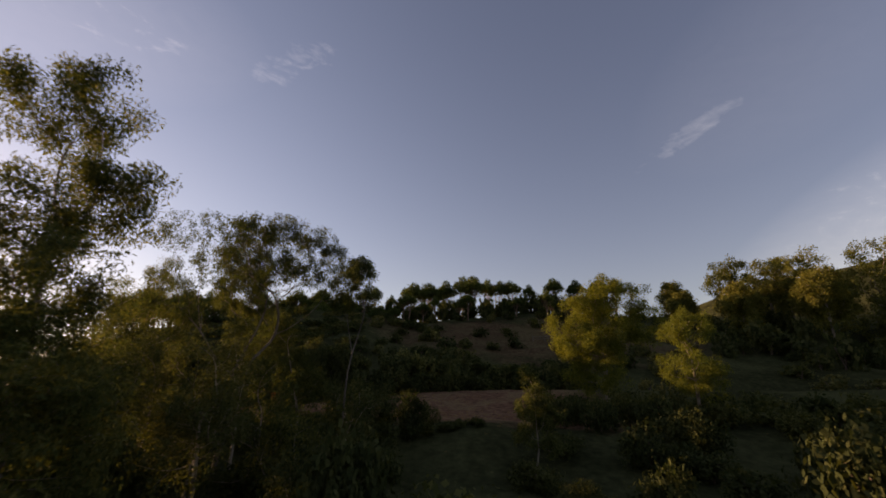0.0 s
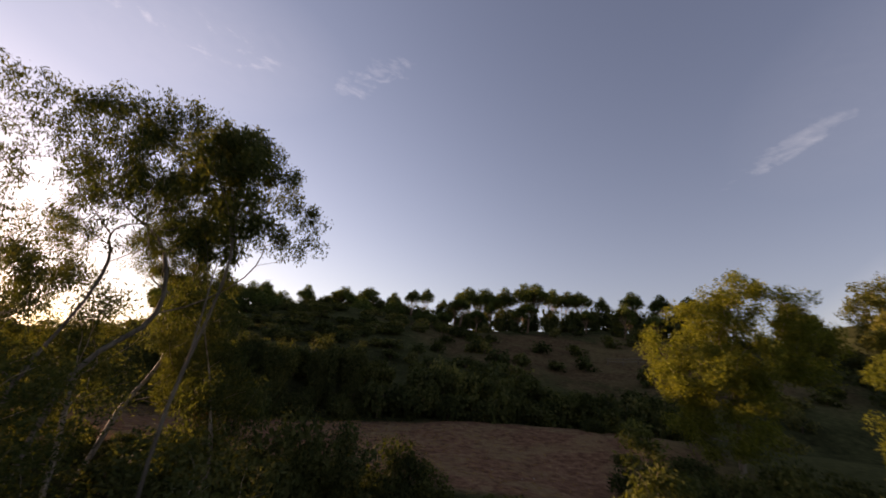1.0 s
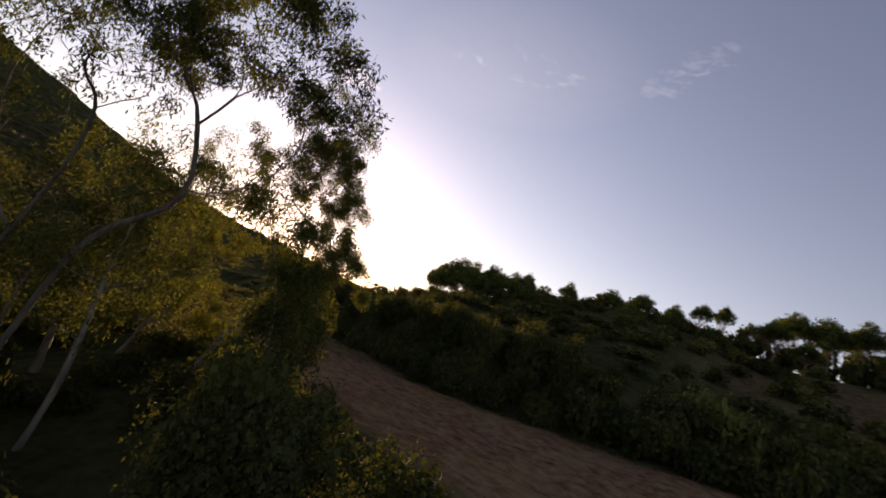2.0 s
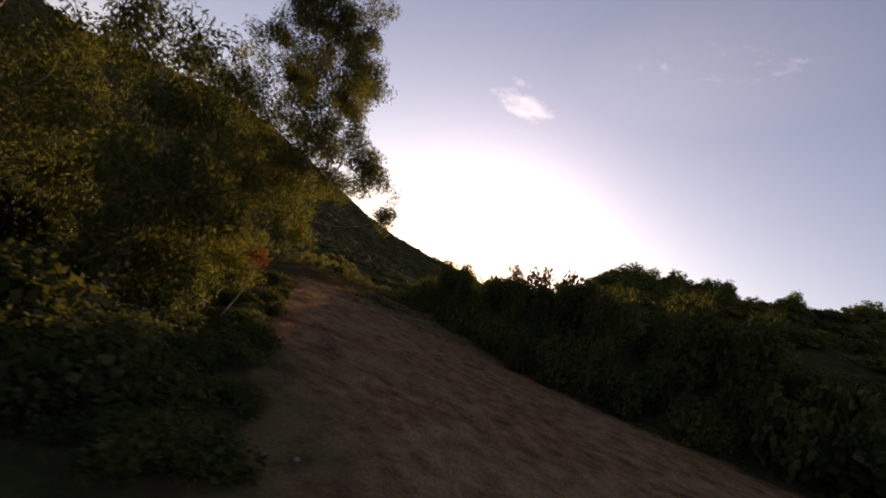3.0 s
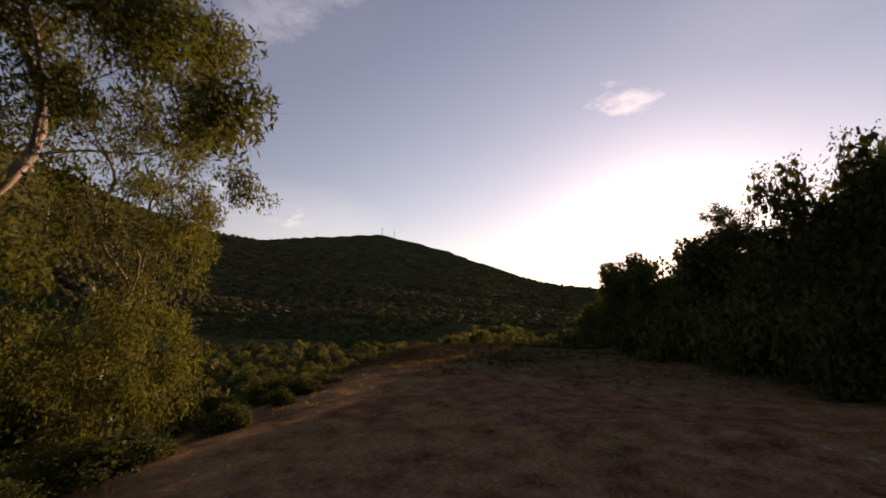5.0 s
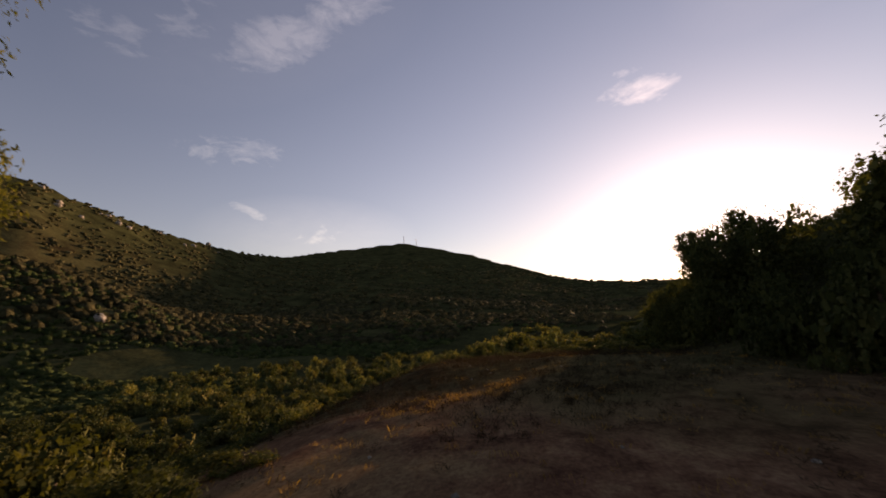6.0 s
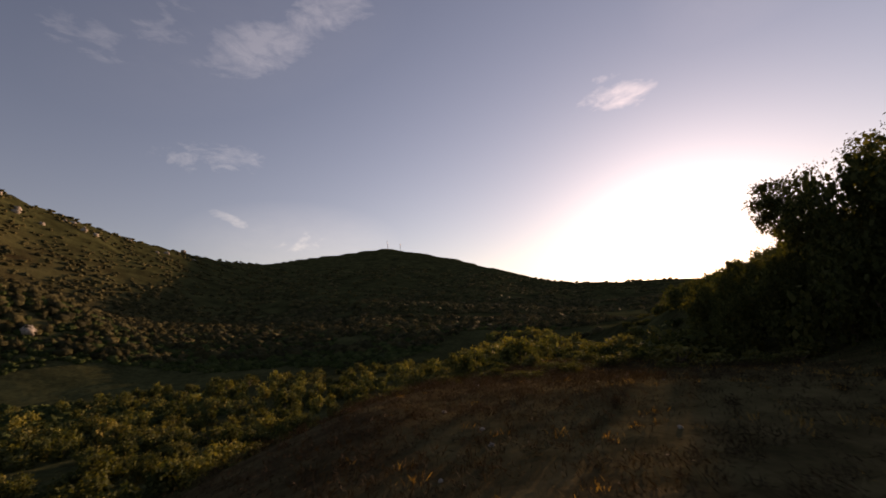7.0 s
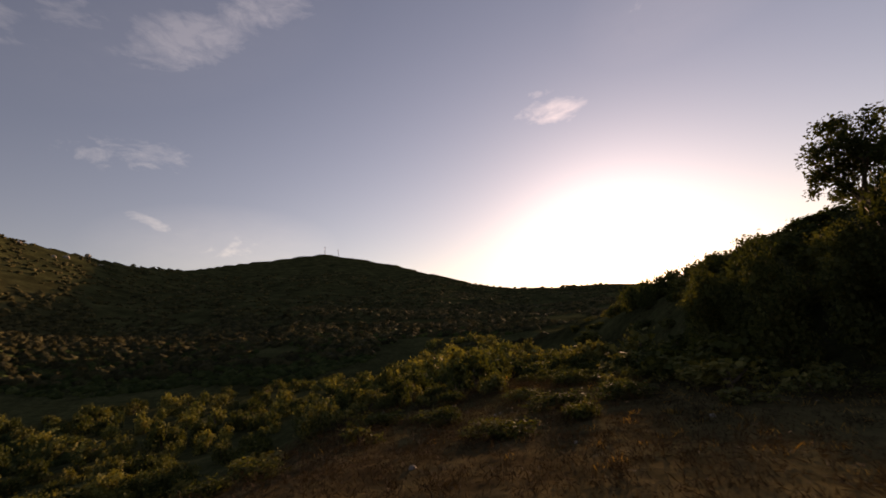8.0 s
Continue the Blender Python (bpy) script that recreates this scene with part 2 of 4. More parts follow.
# gum bark again, darkened in its colour for trunks seen against the light
BACKLIT_BARK = bark_material("backlit_gum_bark", (0.055, 0.042, 0.032), (0.18, 0.145, 0.11))
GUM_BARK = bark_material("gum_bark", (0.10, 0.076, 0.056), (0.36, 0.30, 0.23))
PINE_BARK = bark_material("pine_bark", (0.06, 0.035, 0.022), (0.24, 0.14, 0.085), 9.0, 0.4)
BUSH_WOOD = bark_material("bush_wood", (0.05, 0.035, 0.022), (0.16, 0.11, 0.07), 12.0, 0.3)
STEEL = plain_material("grey_steel", (0.12, 0.12, 0.13), 0.5, 0.6)
OLD_WOOD = plain_material("old_wood", (0.16, 0.12, 0.085), 0.85)

# ---- mesh helpers ----
rng = np.random.default_rng(7)


def mesh_of(name, verts, faces, mat):
    """A mesh from an array of vertices and an array of faces that all have the same number of corners."""
    verts, faces = np.asarray(verts, np.float32), np.asarray(faces, np.int32)
    me = bpy.data.meshes.new(name)
    me.vertices.add(len(verts))
    me.vertices.foreach_set("co", verts.ravel())
    me.loops.add(faces.size)
    me.loops.foreach_set("vertex_index", faces.ravel())
    me.polygons.add(len(faces))
    me.polygons.foreach_set("loop_start", np.arange(0, faces.size, faces.shape[1], dtype=np.int32))
    me.update(calc_edges=True)
    me.materials.append(mat)
    return me


def part(name, me, parent, label=""):
    ob = new(name, me)
    ob.parent = parent
    return tagged(ob, label) if label else ob


def smooth(me):
    me.polygons.foreach_set("use_smooth", np.ones(len(me.polygons), bool))
    return me


def lattice_noise(x, y, seed=0):
    """Smooth value noise in the plane, about -1 to 1."""
    xi, yi = np.floor(x).astype(np.int64), np.floor(y).astype(np.int64)
    fx, fy = x - xi, y - yi
    fx, fy = fx * fx * (3 - 2 * fx), fy * fy * (3 - 2 * fy)

    def h(a, b):
        n = (a * 374761393 + b * 668265263 + seed * 974711) & 0x7FFFFFFF
        n = ((n ^ (n >> 13)) * 1274126177) & 0x7FFFFFFF
        return ((n ^ (n >> 16)) & 0xFFFF) / 32767.5 - 1

    top = h(xi, yi) * (1 - fx) + h(xi + 1, yi) * fx
    bot = h(xi, yi + 1) * (1 - fx) + h(xi + 1, yi + 1) * fx
    return top * (1 - fy) + bot * fy


def step(a, b, v):
    t = np.clip((v - a) / (b - a), 0, 1)
    return t * t * (3 - 2 * t)


# ---- the lie of the land ----
CX, CY = -15.0, 40.0
# far ridge: heading, how high it stands over the horizon (degrees), how far off (metres)
RIDGE = [(-60, 9.0, 900), (-48, 12.6, 900), (-34, 11.4, 900), (-26, 9.0, 900), (-18, 4.0, 900), (30, 1.5, 700), (45, 3.5, 580), (60, 4.0, 580), (66, 4.5, 580), (69, 4.95, 580), (72, 5.3, 580), (77, 5.5, 580),
         (81, 5.85, 590), (84, 6.35, 610), (87, 7.05, 650), (90, 8.2, 710), (94, 9.4, 800), (97, 10.5, 940), (100, 11.2, 960),
         (103, 11.9, 980), (106.5, 12.5, 1000), (109, 12.4, 980), (112, 12.0, 940), (116, 11.6, 900), (119, 11.2, 840), (122, 10.8, 760),
         (127, 11.2, 640), (132, 12.3, 560), (136, 13.2, 520), (140, 14.6, 480), (143, 15.5, 460), (146, 16.7, 440), (150, 16.9, 430),
         (160, 16.0, 450), (175, 12.0, 600), (200, 6.0, 800), (250, 3.0, 900), (300, 3.0, 900)]
SPUR = [(118, 0.0), (126, 0.6), (130, 2.2), (135, 4.4), (141, 7.2), (150, 9.6), (160, 11.0), (180, 5.0), (200, 0.0)]
EYE_Z = 14.2


def height(x, y):
    x, y = np.asarray(x, float), np.asarray(y, float)
    # the clearing: a low ridge of bare earth running west
    crest = np.interp(x, [-120, -90, -60, -46, -37, -31, -22, -10, 0, 10, 30, 80], [11.6, 11.8, 12.4, 12.9, 13.35, 13.0, 12.5, 12.2, 11.9, 11.6, 11.2, 11.0])
    valley = np.interp(x, [-140, -90, -60, -20, 20, 60], [12.5, 10.6, 9.4, 9.4, 9.0, 9.5])
    s = y - 40.5
    south = crest - 0.05 * np.clip(-s, 0, 5) - (crest - valley) * step(4.0, 15.0, -s)
    edge = np.interp(x, [-120, -90, -60, -45, -35, -23, -12, 0, 8, 30, 60], [51, 50, 48, 47.2, 47.0, 49.5, 55, 60, 64, 66, 66])
    b = np.clip(y - edge, 0, None)
    bank_high = np.interp(x, [-90, -60, -45, -25, -12, 10], [3.6, 4.2, 4.4, 3.6, 1.6, 1.0])
    slope = np.interp(x, [-75, -62, -50, -12, 20, 60], [0.14, 0.27, 0.34, 0.31, 0.39, 0.36])
    rise = np.interp(x, [-35, -25, -15, -5, 10, 30], [0.0, 0.3, 1.6, 2.6, 3.0, 3.2]) * step(41.0, 60.0, y)
    north = crest + rise - 0.02 * np.clip(s, 0, 12) + bank_high * step(0.0, 8.0, b) + slope * np.clip(b - 3, 0, 48) + 0.6 * slope * np.clip(b - 51, 0, 28)
    north = north - 0.22 * np.clip(b - 90, 0, 110)
    z = np.where(s < 0, south, north)
    # further off
    dx, dy = x - CX, y - CY
    r = np.hypot(dx, dy)
    az = np.degrees(np.arctan2(-dx, dy))
    az = np.where(az < -60, az + 360, az)
    k = np.array(RIDGE)
    el = np.interp(az, k[:, 0], k[:, 1], period=360)
    far = np.interp(az, k[:, 0], k[:, 2], period=360)
    top = EYE_Z + far * np.tan(np.radians(el))
    foot = np.interp(az, [-60, 60, 95, 115, 130, 145, 165, 200, 300], [12, 13, 14, 14.5, 16, 21, 24, 12, 12])
    u = np.clip((r - 100) / (far - 100), 0, 1)
    hill = foot + (top - foot) * (0.45 * u + 0.55 * u ** 1.8)
    sp = np.array(SPUR)
    sel = np.interp(az, sp[:, 0], sp[:, 1])
    gully = np.exp(-((r - 260) / 60) ** 2) * np.interp(az, [115, 128, 150, 175], [4, 14, 14, 0])
    hill = np.where(az > 110, np.maximum(hill - gully, foot + (EYE_Z + 175 * np.tan(np.radians(sel)) - foot) * np.exp(-((r - 175) / 70) ** 2) * (sel > 0)), hill)
    hill = hill - 0.35 * np.clip(r - far, 0, None)
    hill = np.maximum(hill, -6.0)
    rough = lattice_noise(x / 60, y / 60, 3) * 3.0 + lattice_noise(x / 23, y / 23, 5) * 1.2
    hill = hill + rough * step(120, 300, r) * (1 - step(0.8, 1.0, u))
    north_side = step(48, 62, az) * (az < 180) + (az >= 300) * 0 + ((az >= 180) & (az < 300)) * 1.0
    lo = 210 - 130 * north_side
    w = step(lo, lo + 50, r)
    z = z * (1 - w) + hill * w
    z = z + lattice_noise(x / 7, y / 7, 11) * 0.16 + lattice_noise(x / 2.1, y / 2.1, 13) * 0.07 + lattice_noise(x / 0.8, y / 0.8, 17) * 0.035
    return z


def ground_z(x, y):
    return float(height(np.array([x]), np.array([y]))[0])


def bare(x, y):
    """1 where the earth lies bare, 0 under scrub."""
    n = lattice_noise(x / 3.5, y / 3.5, 23) * 1.6 + lattice_noise(x / 1.1, y / 1.1, 29) * 0.7
    edge = np.interp(x, [-120, -90, -60, -45, -35, -23, -12, 0, 8, 30, 60], [46, 47, 48, 47.2, 47.0, 49.5, 55, 60, 64, 66, 66])
    low = np.interp(x, [-120, -70, -50, -40, -29, -22, -8, 10, 30], [44, 42, 35, 28.5, 28, 34, 37.0, 36.4, 37])
    a = step(-1.5, 1.5, edge + n - y) * step(-1.5, 1.5, y - low + n) * (0.22 + 0.78 * step(-33, -25, x + 1.5 * n)) * step(-52, -42, x) * (1 - step(8, 18, x))
    # the open slope below the pines
    open_slope = step(-1, 1, 1.4 - ((x - 14) / 26) ** 2 - ((y - 94) / 15) ** 2 + 0.5 * n) * 0.42
    r, az = np.hypot(x - CX, y - CY), np.degrees(np.arctan2(CX - x, y - CY)) % 360
    spur = 0.16 * step(125, 140, az) * (1 - step(175, 190, az)) * step(90, 130, r) * (1 - step(260, 420, r)) * np.clip(0.75 + 0.3 * n, 0, 1)
    return np.clip(np.maximum(np.maximum(a, open_slope), spur), 0, 1)


def build_ground():
    radii = list(np.arange(0.0, 62.0, 0.42))
    while radii[-1] < 4600:
        radii.append(radii[-1] * 1.03)
    radii = np.array([0.004] + radii[1:])
    n = 460
    ang = np.linspace(0, 2 * math.pi, n, endpoint=False)
    rr, aa = np.meshgrid(radii, ang, indexing="ij")
    x, y = CX - rr * np.sin(aa), CY + rr * np.cos(aa)
    z = height(x, y)
    v = np.stack([x.ravel(), y.ravel(), z.ravel()], 1)
    i, j = np.meshgrid(np.arange(len(radii) - 1), np.arange(n), indexing="ij")
    a = i * n + j
    b = i * n + (j + 1) % n
    f = np.stack([a.ravel(), b.ravel(), (b + n).ravel(), (a + n).ravel()], 1)
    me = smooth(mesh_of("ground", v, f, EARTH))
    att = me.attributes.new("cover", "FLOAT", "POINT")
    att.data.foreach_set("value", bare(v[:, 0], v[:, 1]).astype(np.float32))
    return tagged(new("ground", me), "bare reddish earth clearing and scrub hillsides rising to dark ridges", "ground", kind="structure")


build_ground()

# ---- growing things ----
def leaves(centres, spread, count, length, width, droop=0.0, gen=rng):
    """Leaf blades scattered round centres: one quad each, bent at random. spread: (n, 3) or one radius."""
    n = len(centres)
    per = np.maximum(1, np.round(count / n * gen.uniform(0.6, 1.4, n))).astype(int)
    idx = np.repeat(np.arange(n), per)
    m = len(idx)
    d = gen.normal(size=(m, 3))
    d /= np.linalg.norm(d, axis=1)[:, None]
    d *= (gen.random(m) ** 0.45)[:, None]
    s = np.broadcast_to(np.asarray(spread, float), (n, 3)) if np.ndim(spread) else np.full((n, 3), spread)
    p = np.asarray(centres)[idx] + d * s[idx]
    along = gen.normal(size=(m, 3))
    along[:, 2] -= droop
    along /= np.linalg.norm(along, axis=1)[:, None]
    side = np.cross(along, gen.normal(size=(m, 3)))
    side /= np.linalg.norm(side, axis=1)[:, None] + 1e-9
    k = gen.uniform(0.7, 1.35, m)[:, None]
    a, w = along * length * k, side * width * k * 0.5
    v = np.stack([p, p + a * 0.45 + w, p + a, p + a * 0.5 - w], 1).reshape(-1, 3)
    return v, np.arange(4 * m).reshape(-1, 4)


def tubes(paths, sides=6):
    """Tapered tubes along lists of (points, radii)."""
    vs, fs, at = [], [], 0
    ang = np.linspace(0, 2 * math.pi, sides, endpoint=False)
    for pts, rad in paths:
        pts, rad = np.asarray(pts, float), np.asarray(rad, float)
        tan = np.gradient(pts, axis=0)
        tan /= np.linalg.norm(tan, axis=1)[:, None] + 1e-9
        ref = np.array([0.31, 0.17, 0.93]) if abs(tan[0, 2]) < 0.9 else np.array([1.0, 0.2, 0.1])
        e1 = np.cross(tan, ref)
        e1 /= np.linalg.norm(e1, axis=1)[:, None] + 1e-9
        e2 = np.cross(tan, e1)
        ring = pts[:, None] + rad[:, None, None] * (np.cos(ang)[None, :, None] * e1[:, None] + np.sin(ang)[None, :, None] * e2[:, None])
        vs.append(ring.reshape(-1, 3))
        k, s = len(pts), sides
        i, j = np.meshgrid(np.arange(k - 1), np.arange(s), indexing="ij")
        a, b = i * s + j, i * s + (j + 1) % s
        fs.append(np.stack([a.ravel(), b.ravel(), (b + s).ravel(), (a + s).ravel()], 1) + at)
        at += k * s
    return np.concatenate(vs), np.concatenate(fs)


def skeleton_tree(trunk, tips, base_radius, gen, sag=0.12, scaffold=()):
    """Main limbs from the trunk's upper points to the scaffold's points, then branches out to the tips, each from the nearest wood below it."""
    nodes = [np.array(p, float) for p in trunk]
    parent = [-1] + list(range(len(trunk) - 1))
    order = np.argsort(np.linalg.norm(np.asarray(tips) - nodes[-1], axis=1))
    ends = []
    first = max(1, len(trunk) // 3)
    for q in sorted((np.array(p, float) for p in scaffold), key=lambda p: np.linalg.norm(p - nodes[len(trunk) - 1])):
        pts = np.array(nodes[len(trunk) // 2:])
        reach = np.linalg.norm(q - pts, axis=1)
        k = int(np.argmin(reach + 0.9 * np.clip(pts[:, 2] - q[2] + 0.8, 0, None) + 0.5 * np.linalg.norm(pts - nodes[len(trunk) - 1], axis=1))) + len(trunk) // 2
        p0, last = nodes[k], k
        span = np.linalg.norm(q - p0)
        n = max(2, int(span / 0.7))
        bend = gen.normal(size=3) * span * 0.06 - np.array([0, 0, span * 0.07])
        for t in np.linspace(0, 1, n + 1)[1:]:
            nodes.append(p0 + (q - p0) * t + bend * math.sin(math.pi * t) + gen.normal(size=3) * 0.05)
            parent.append(last)
            last = len(nodes) - 1
    for q in np.asarray(tips)[order]:
        pts = np.array(nodes[first:])
        d = q - pts
        cost = np.linalg.norm(d, axis=1) + 1.3 * np.clip(pts[:, 2] - q[2] + 0.3, 0, None)
        k = int(np.argmin(cost)) + first
        p0 = nodes[k]
        span = np.linalg.norm(q - p0)
        n = max(2, int(span / 0.8))
        last = k
        bow = gen.normal(size=3) * span * 0.07 + np.array([0, 0, span * sag])
        for s in np.linspace(0, 1, n + 1)[1:]:
            nodes.append(p0 + (q - p0) * s + bow * math.sin(math.pi * s) * 0.9 + gen.normal(size=3) * 0.03)
            parent.append(last)
            last = len(nodes) - 1
        ends.append(last)
    load = np.zeros(len(nodes))
    load[ends] = 1.0
    for k in range(len(nodes) - 1, 0, -1):
        load[parent[k]] += load[k]
    load = np.maximum(load, 1.0)
    rad = base_radius * (load / load[0]) ** 0.66
    rad[0] = base_radius * 1.25
    kids = [[] for _ in nodes]
    for k in range(1, len(nodes)):
        kids[parent[k]].append(k)
    # ease the wood's bends
    place = np.array(nodes)
    heir = np.array([max(c, key=lambda q: load[q]) if c else -1 for c in kids])
    along = [k for k in range(1, len(nodes)) if heir[k] >= 0]
    up = np.array([parent[k] for k in along])
    for _ in range(3):
        place[along] = 0.5 * place[along] + 0.25 * place[up] + 0.25 * place[heir[along]]
    nodes = list(place)
    trunk_paths, limb_paths = [], []
    stack = [(0, None)]
    while stack:
        start, before = stack.pop()
        run = [before, start] if before is not None else [start]
        k = start
        while kids[k]:
            nxt = max(kids[k], key=lambda c: load[c])
            for c in kids[k]:
                if c != nxt:
                    stack.append((c, k))
            run.append(nxt)
            k = nxt
        r = rad[run].copy()
        if before is not None:
            r[0] = min(r[0], r[1] * 1.1)
        r[-1] *= 0.5
        (trunk_paths if before is None else limb_paths).append((np.array(nodes)[run], r))
    return trunk_paths, limb_paths


def lobe_points(lobes, count, gen):
    """Points in a crown made of lobes (x, y, z, rx, ry, rz), more of them near its skin."""
    lobes = np.array(lobes, float)
    vol = lobes[:, 3] * lobes[:, 4] * lobes[:, 5]
    vol = vol ** 0.7
    pick = gen.choice(len(lobes), count, p=vol / vol.sum())
    d = gen.normal(size=(count, 3))
    d /= np.linalg.norm(d, axis=1)[:, None]
    d *= (gen.uniform(0.18, 1.0, count) ** 0.5)[:, None]
    return lobes[pick, :3] + d * lobes[pick, 3:]


def tree(name, foot, trunk, lobes, tips, count, leaf, wood, base_radius, length, width, droop, spread, seed, label, category, group="", crown_label=""):
    """A tree: trunk points and crown lobes are given from its foot."""
    gen = np.random.default_rng(seed)
    root = new(name)
    q = lobe_points(lobes, tips, gen)
    tr, limbs = skeleton_tree(trunk, q, base_radius, gen, 0.06, [(p[0], p[1], p[2] - 0.45 * p[5]) for p in lobes])
    v, f = tubes(tr, 9)
    part("trunk", smooth(mesh_of("trunk", v, f, wood)), root)
    limbs.sort(key=lambda p: -p[1][0])
    major = min(7, len(limbs) - 1)
    for p in limbs[:major]:
        part("limb", smooth(mesh_of("limb", *tubes([p], 7), wood)), root)
    v, f = tubes(limbs[major:], 4)
    tagged(part("twig", smooth(mesh_of("twig", v, f, wood)), root), kind="stuff")
    mid = np.concatenate([p[len(p) // 2:] for p, r in limbs if len(p) > 2])
    c = np.concatenate([q, mid[gen.random(len(mid)) < 0.35]])
    v, f = leaves(c, spread, count, length, width, droop, gen)
    part("crown", mesh_of("crown", v, f, leaf), root, crown_label)
    root.location = foot
    return tagged(root, label, category, group)


def lump(gen, rings=6, sides=8, wob=0.22):
    """A closed uneven dome, unit size: vertices and quads, for the dense inside of a bush."""
    a = np.linspace(0.02, 0.98, rings) * math.pi
    b = np.linspace(0, 2 * math.pi, sides, endpoint=False)
    aa, bb = np.meshgrid(a, b, indexing="ij")
    k = 1 + wob * np.sin(3 * bb + gen.uniform(0, 6)) * np.sin(2 * aa + gen.uniform(0, 6)) + gen.normal(size=aa.shape) * wob * 0.4
    v = np.stack([np.sin(aa) * np.cos(bb) * k, np.sin(aa) * np.sin(bb) * k, np.cos(aa) * k], -1).reshape(-1, 3)
    i, j = np.meshgrid(np.arange(rings - 1), np.arange(sides), indexing="ij")
    p, q = i * sides + j, i * sides + (j + 1) % sides
    return v, np.stack([p.ravel(), q.ravel(), (q + sides).ravel(), (p + sides).ravel()], 1)


def shell(c, r, m, length, width, gen, core=0.72, inner=26):
    """One lobe of foliage: crossed sprays packed inside, and sprigs of leaves that face outwards on the skin.
    c: its middle, r: its three radii, m: how many leaves."""
    p = gen.normal(size=(inner, 3))
    p = c + p / np.linalg.norm(p, axis=1)[:, None] * r * (core * gen.uniform(0.35, 1.0, inner))[:, None]
    size = float(np.mean(r)) / inner ** 0.5
    u = gen.normal(size=(inner, 3))
    u /= np.linalg.norm(u, axis=1)[:, None]
    w = np.cross(u, gen.normal(size=(inner, 3)))
    w *= (size / np.linalg.norm(w, axis=1))[:, None]
    u *= size
    inside = np.stack([p - u - w * 0.3, p - u * 0.2 + w, p + u + w * 0.2, p + u * 0.2 - w], 1).reshape(-1, 3)
    sprig = gen.normal(size=(max(5, m // 6), 3))
    sprig /= np.linalg.norm(sprig, axis=1)[:, None]
    reach = gen.uniform(0.66, 0.98, len(sprig))
    pick = gen.integers(0, len(sprig), m)
    n = sprig[pick]
    p = c + n * r * reach[pick][:, None] + (gen.normal(size=(m, 3)) * 0.085 - n * np.abs(gen.normal(size=(m, 1))) * 0.13) * np.mean(r)
    n = n + gen.normal(size=(m, 3)) * 0.55 + np.array([0, 0, 0.25])
    n /= np.linalg.norm(n, axis=1)[:, None]
    along = np.cross(n, gen.normal(size=(m, 3)))
    along /= np.linalg.norm(along, axis=1)[:, None] + 1e-9
    side = np.cross(n, along)
    q = gen.uniform(0.7, 1.35, m)[:, None]
    a, w = along * length * q, side * width * q * 0.5
    return np.concatenate([inside, np.stack([p, p + a * 0.45 + w, p + a, p + a * 0.5 - w], 1).reshape(-1, 3)])


def bush_mesh(name, leaf, seed, count, length, width, lobes=9, flat=0.75, tall=0.0, inner=26):
    """A dense bush about 1 m in radius, made of lobes."""
    gen = np.random.default_rng(seed)
    vs = []
    for k in range(lobes):
        a = gen.uniform(0, 2 * math.pi)
        d = gen.uniform(0.15, 0.62) if k else 0.0
        r = gen.uniform(0.34, 0.55)
        c = np.array([d * math.cos(a), d * math.sin(a), flat * gen.uniform(0.35, 1.05 - 0.5 * d)])
        if tall:
            c[2] = (0.3 + (tall - 0.3) * (k + 0.5) / lobes) * (1 - 0.2 * d)
        vs.append(shell(c, np.array([r, r, r]), count // lobes, length, width, gen, inner=inner))
    v = np.concatenate(vs)
    return mesh_of(name, v, np.arange(len(v)).reshape(-1, 4), leaf)


def bush_thing(name, meshes, x, y, size, high, turn, label, group="", sink=0.12, category="bush"):
    root = new(name)
    part("foliage", meshes[int(turn * 7) % len(meshes)], root)
    stems = [(np.array([[0, 0, -0.3], [0.05, 0.03, 0.2], [0.2 * math.cos(a), 0.2 * math.sin(a), 0.6]]), np.array([0.05, 0.04, 0.02])) for a in (turn, turn + 2.1, turn + 4.2)]
    if "stem" not in STEM:
        STEM["stem"] = mesh_of("stem", *tubes(stems, 5), BUSH_WOOD)
    part("stem", STEM["stem"], root)
    root.location = (x, y, ground_z(x, y) - sink * high)
    root.rotation_euler = (0, 0, turn)
    root.scale = (size, size, high)
    return tagged(root, label, category, group)


STEM = {}
# ---- gum trees beside the clearing ----
def gum(foot_x, foot_y, lean, lobes, tips, count, seed, label, base_radius=0.22, leaf=None, wood=None, length=0.20, width=0.05, droop=1.2, spread=0.62, name="eucalyptus_tree", fork=0.42, drift=None):
    """lobes: absolute crown lobes; the trunk rises from the foot towards them."""
    gz = ground_z(foot_x, foot_y) - 0.15
    foot = np.array([foot_x, foot_y, gz])
    rel = [(x - foot_x, y - foot_y, z - gz, a, b, c) for x, y, z, a, b, c in lobes]
    mid = np.average(np.array(rel)[:, :3], axis=0)
    gen = np.random.default_rng(seed + 100)
    n = 8
    trunk = []
    over = min(1.0, 0.6 + fork) if drift is None else drift
    for k in range(n):
        s = k / (n - 1)
        p = mid * np.array([s ** 1.6 * over, s ** 1.6 * over, s * (0.55 + fork)]) + np.array([lean[0], lean[1], 0]) * math.sin(s * math.pi) + gen.normal(size=3) * 0.06 * (k > 0)
        trunk.append(p)
    return tree(name, tuple(foot), trunk, rel, tips, count, leaf or GUM_LEAF, wood or GUM_BARK, base_radius, length, width, droop, spread, seed, label, "tree", "trees beside the clearing")


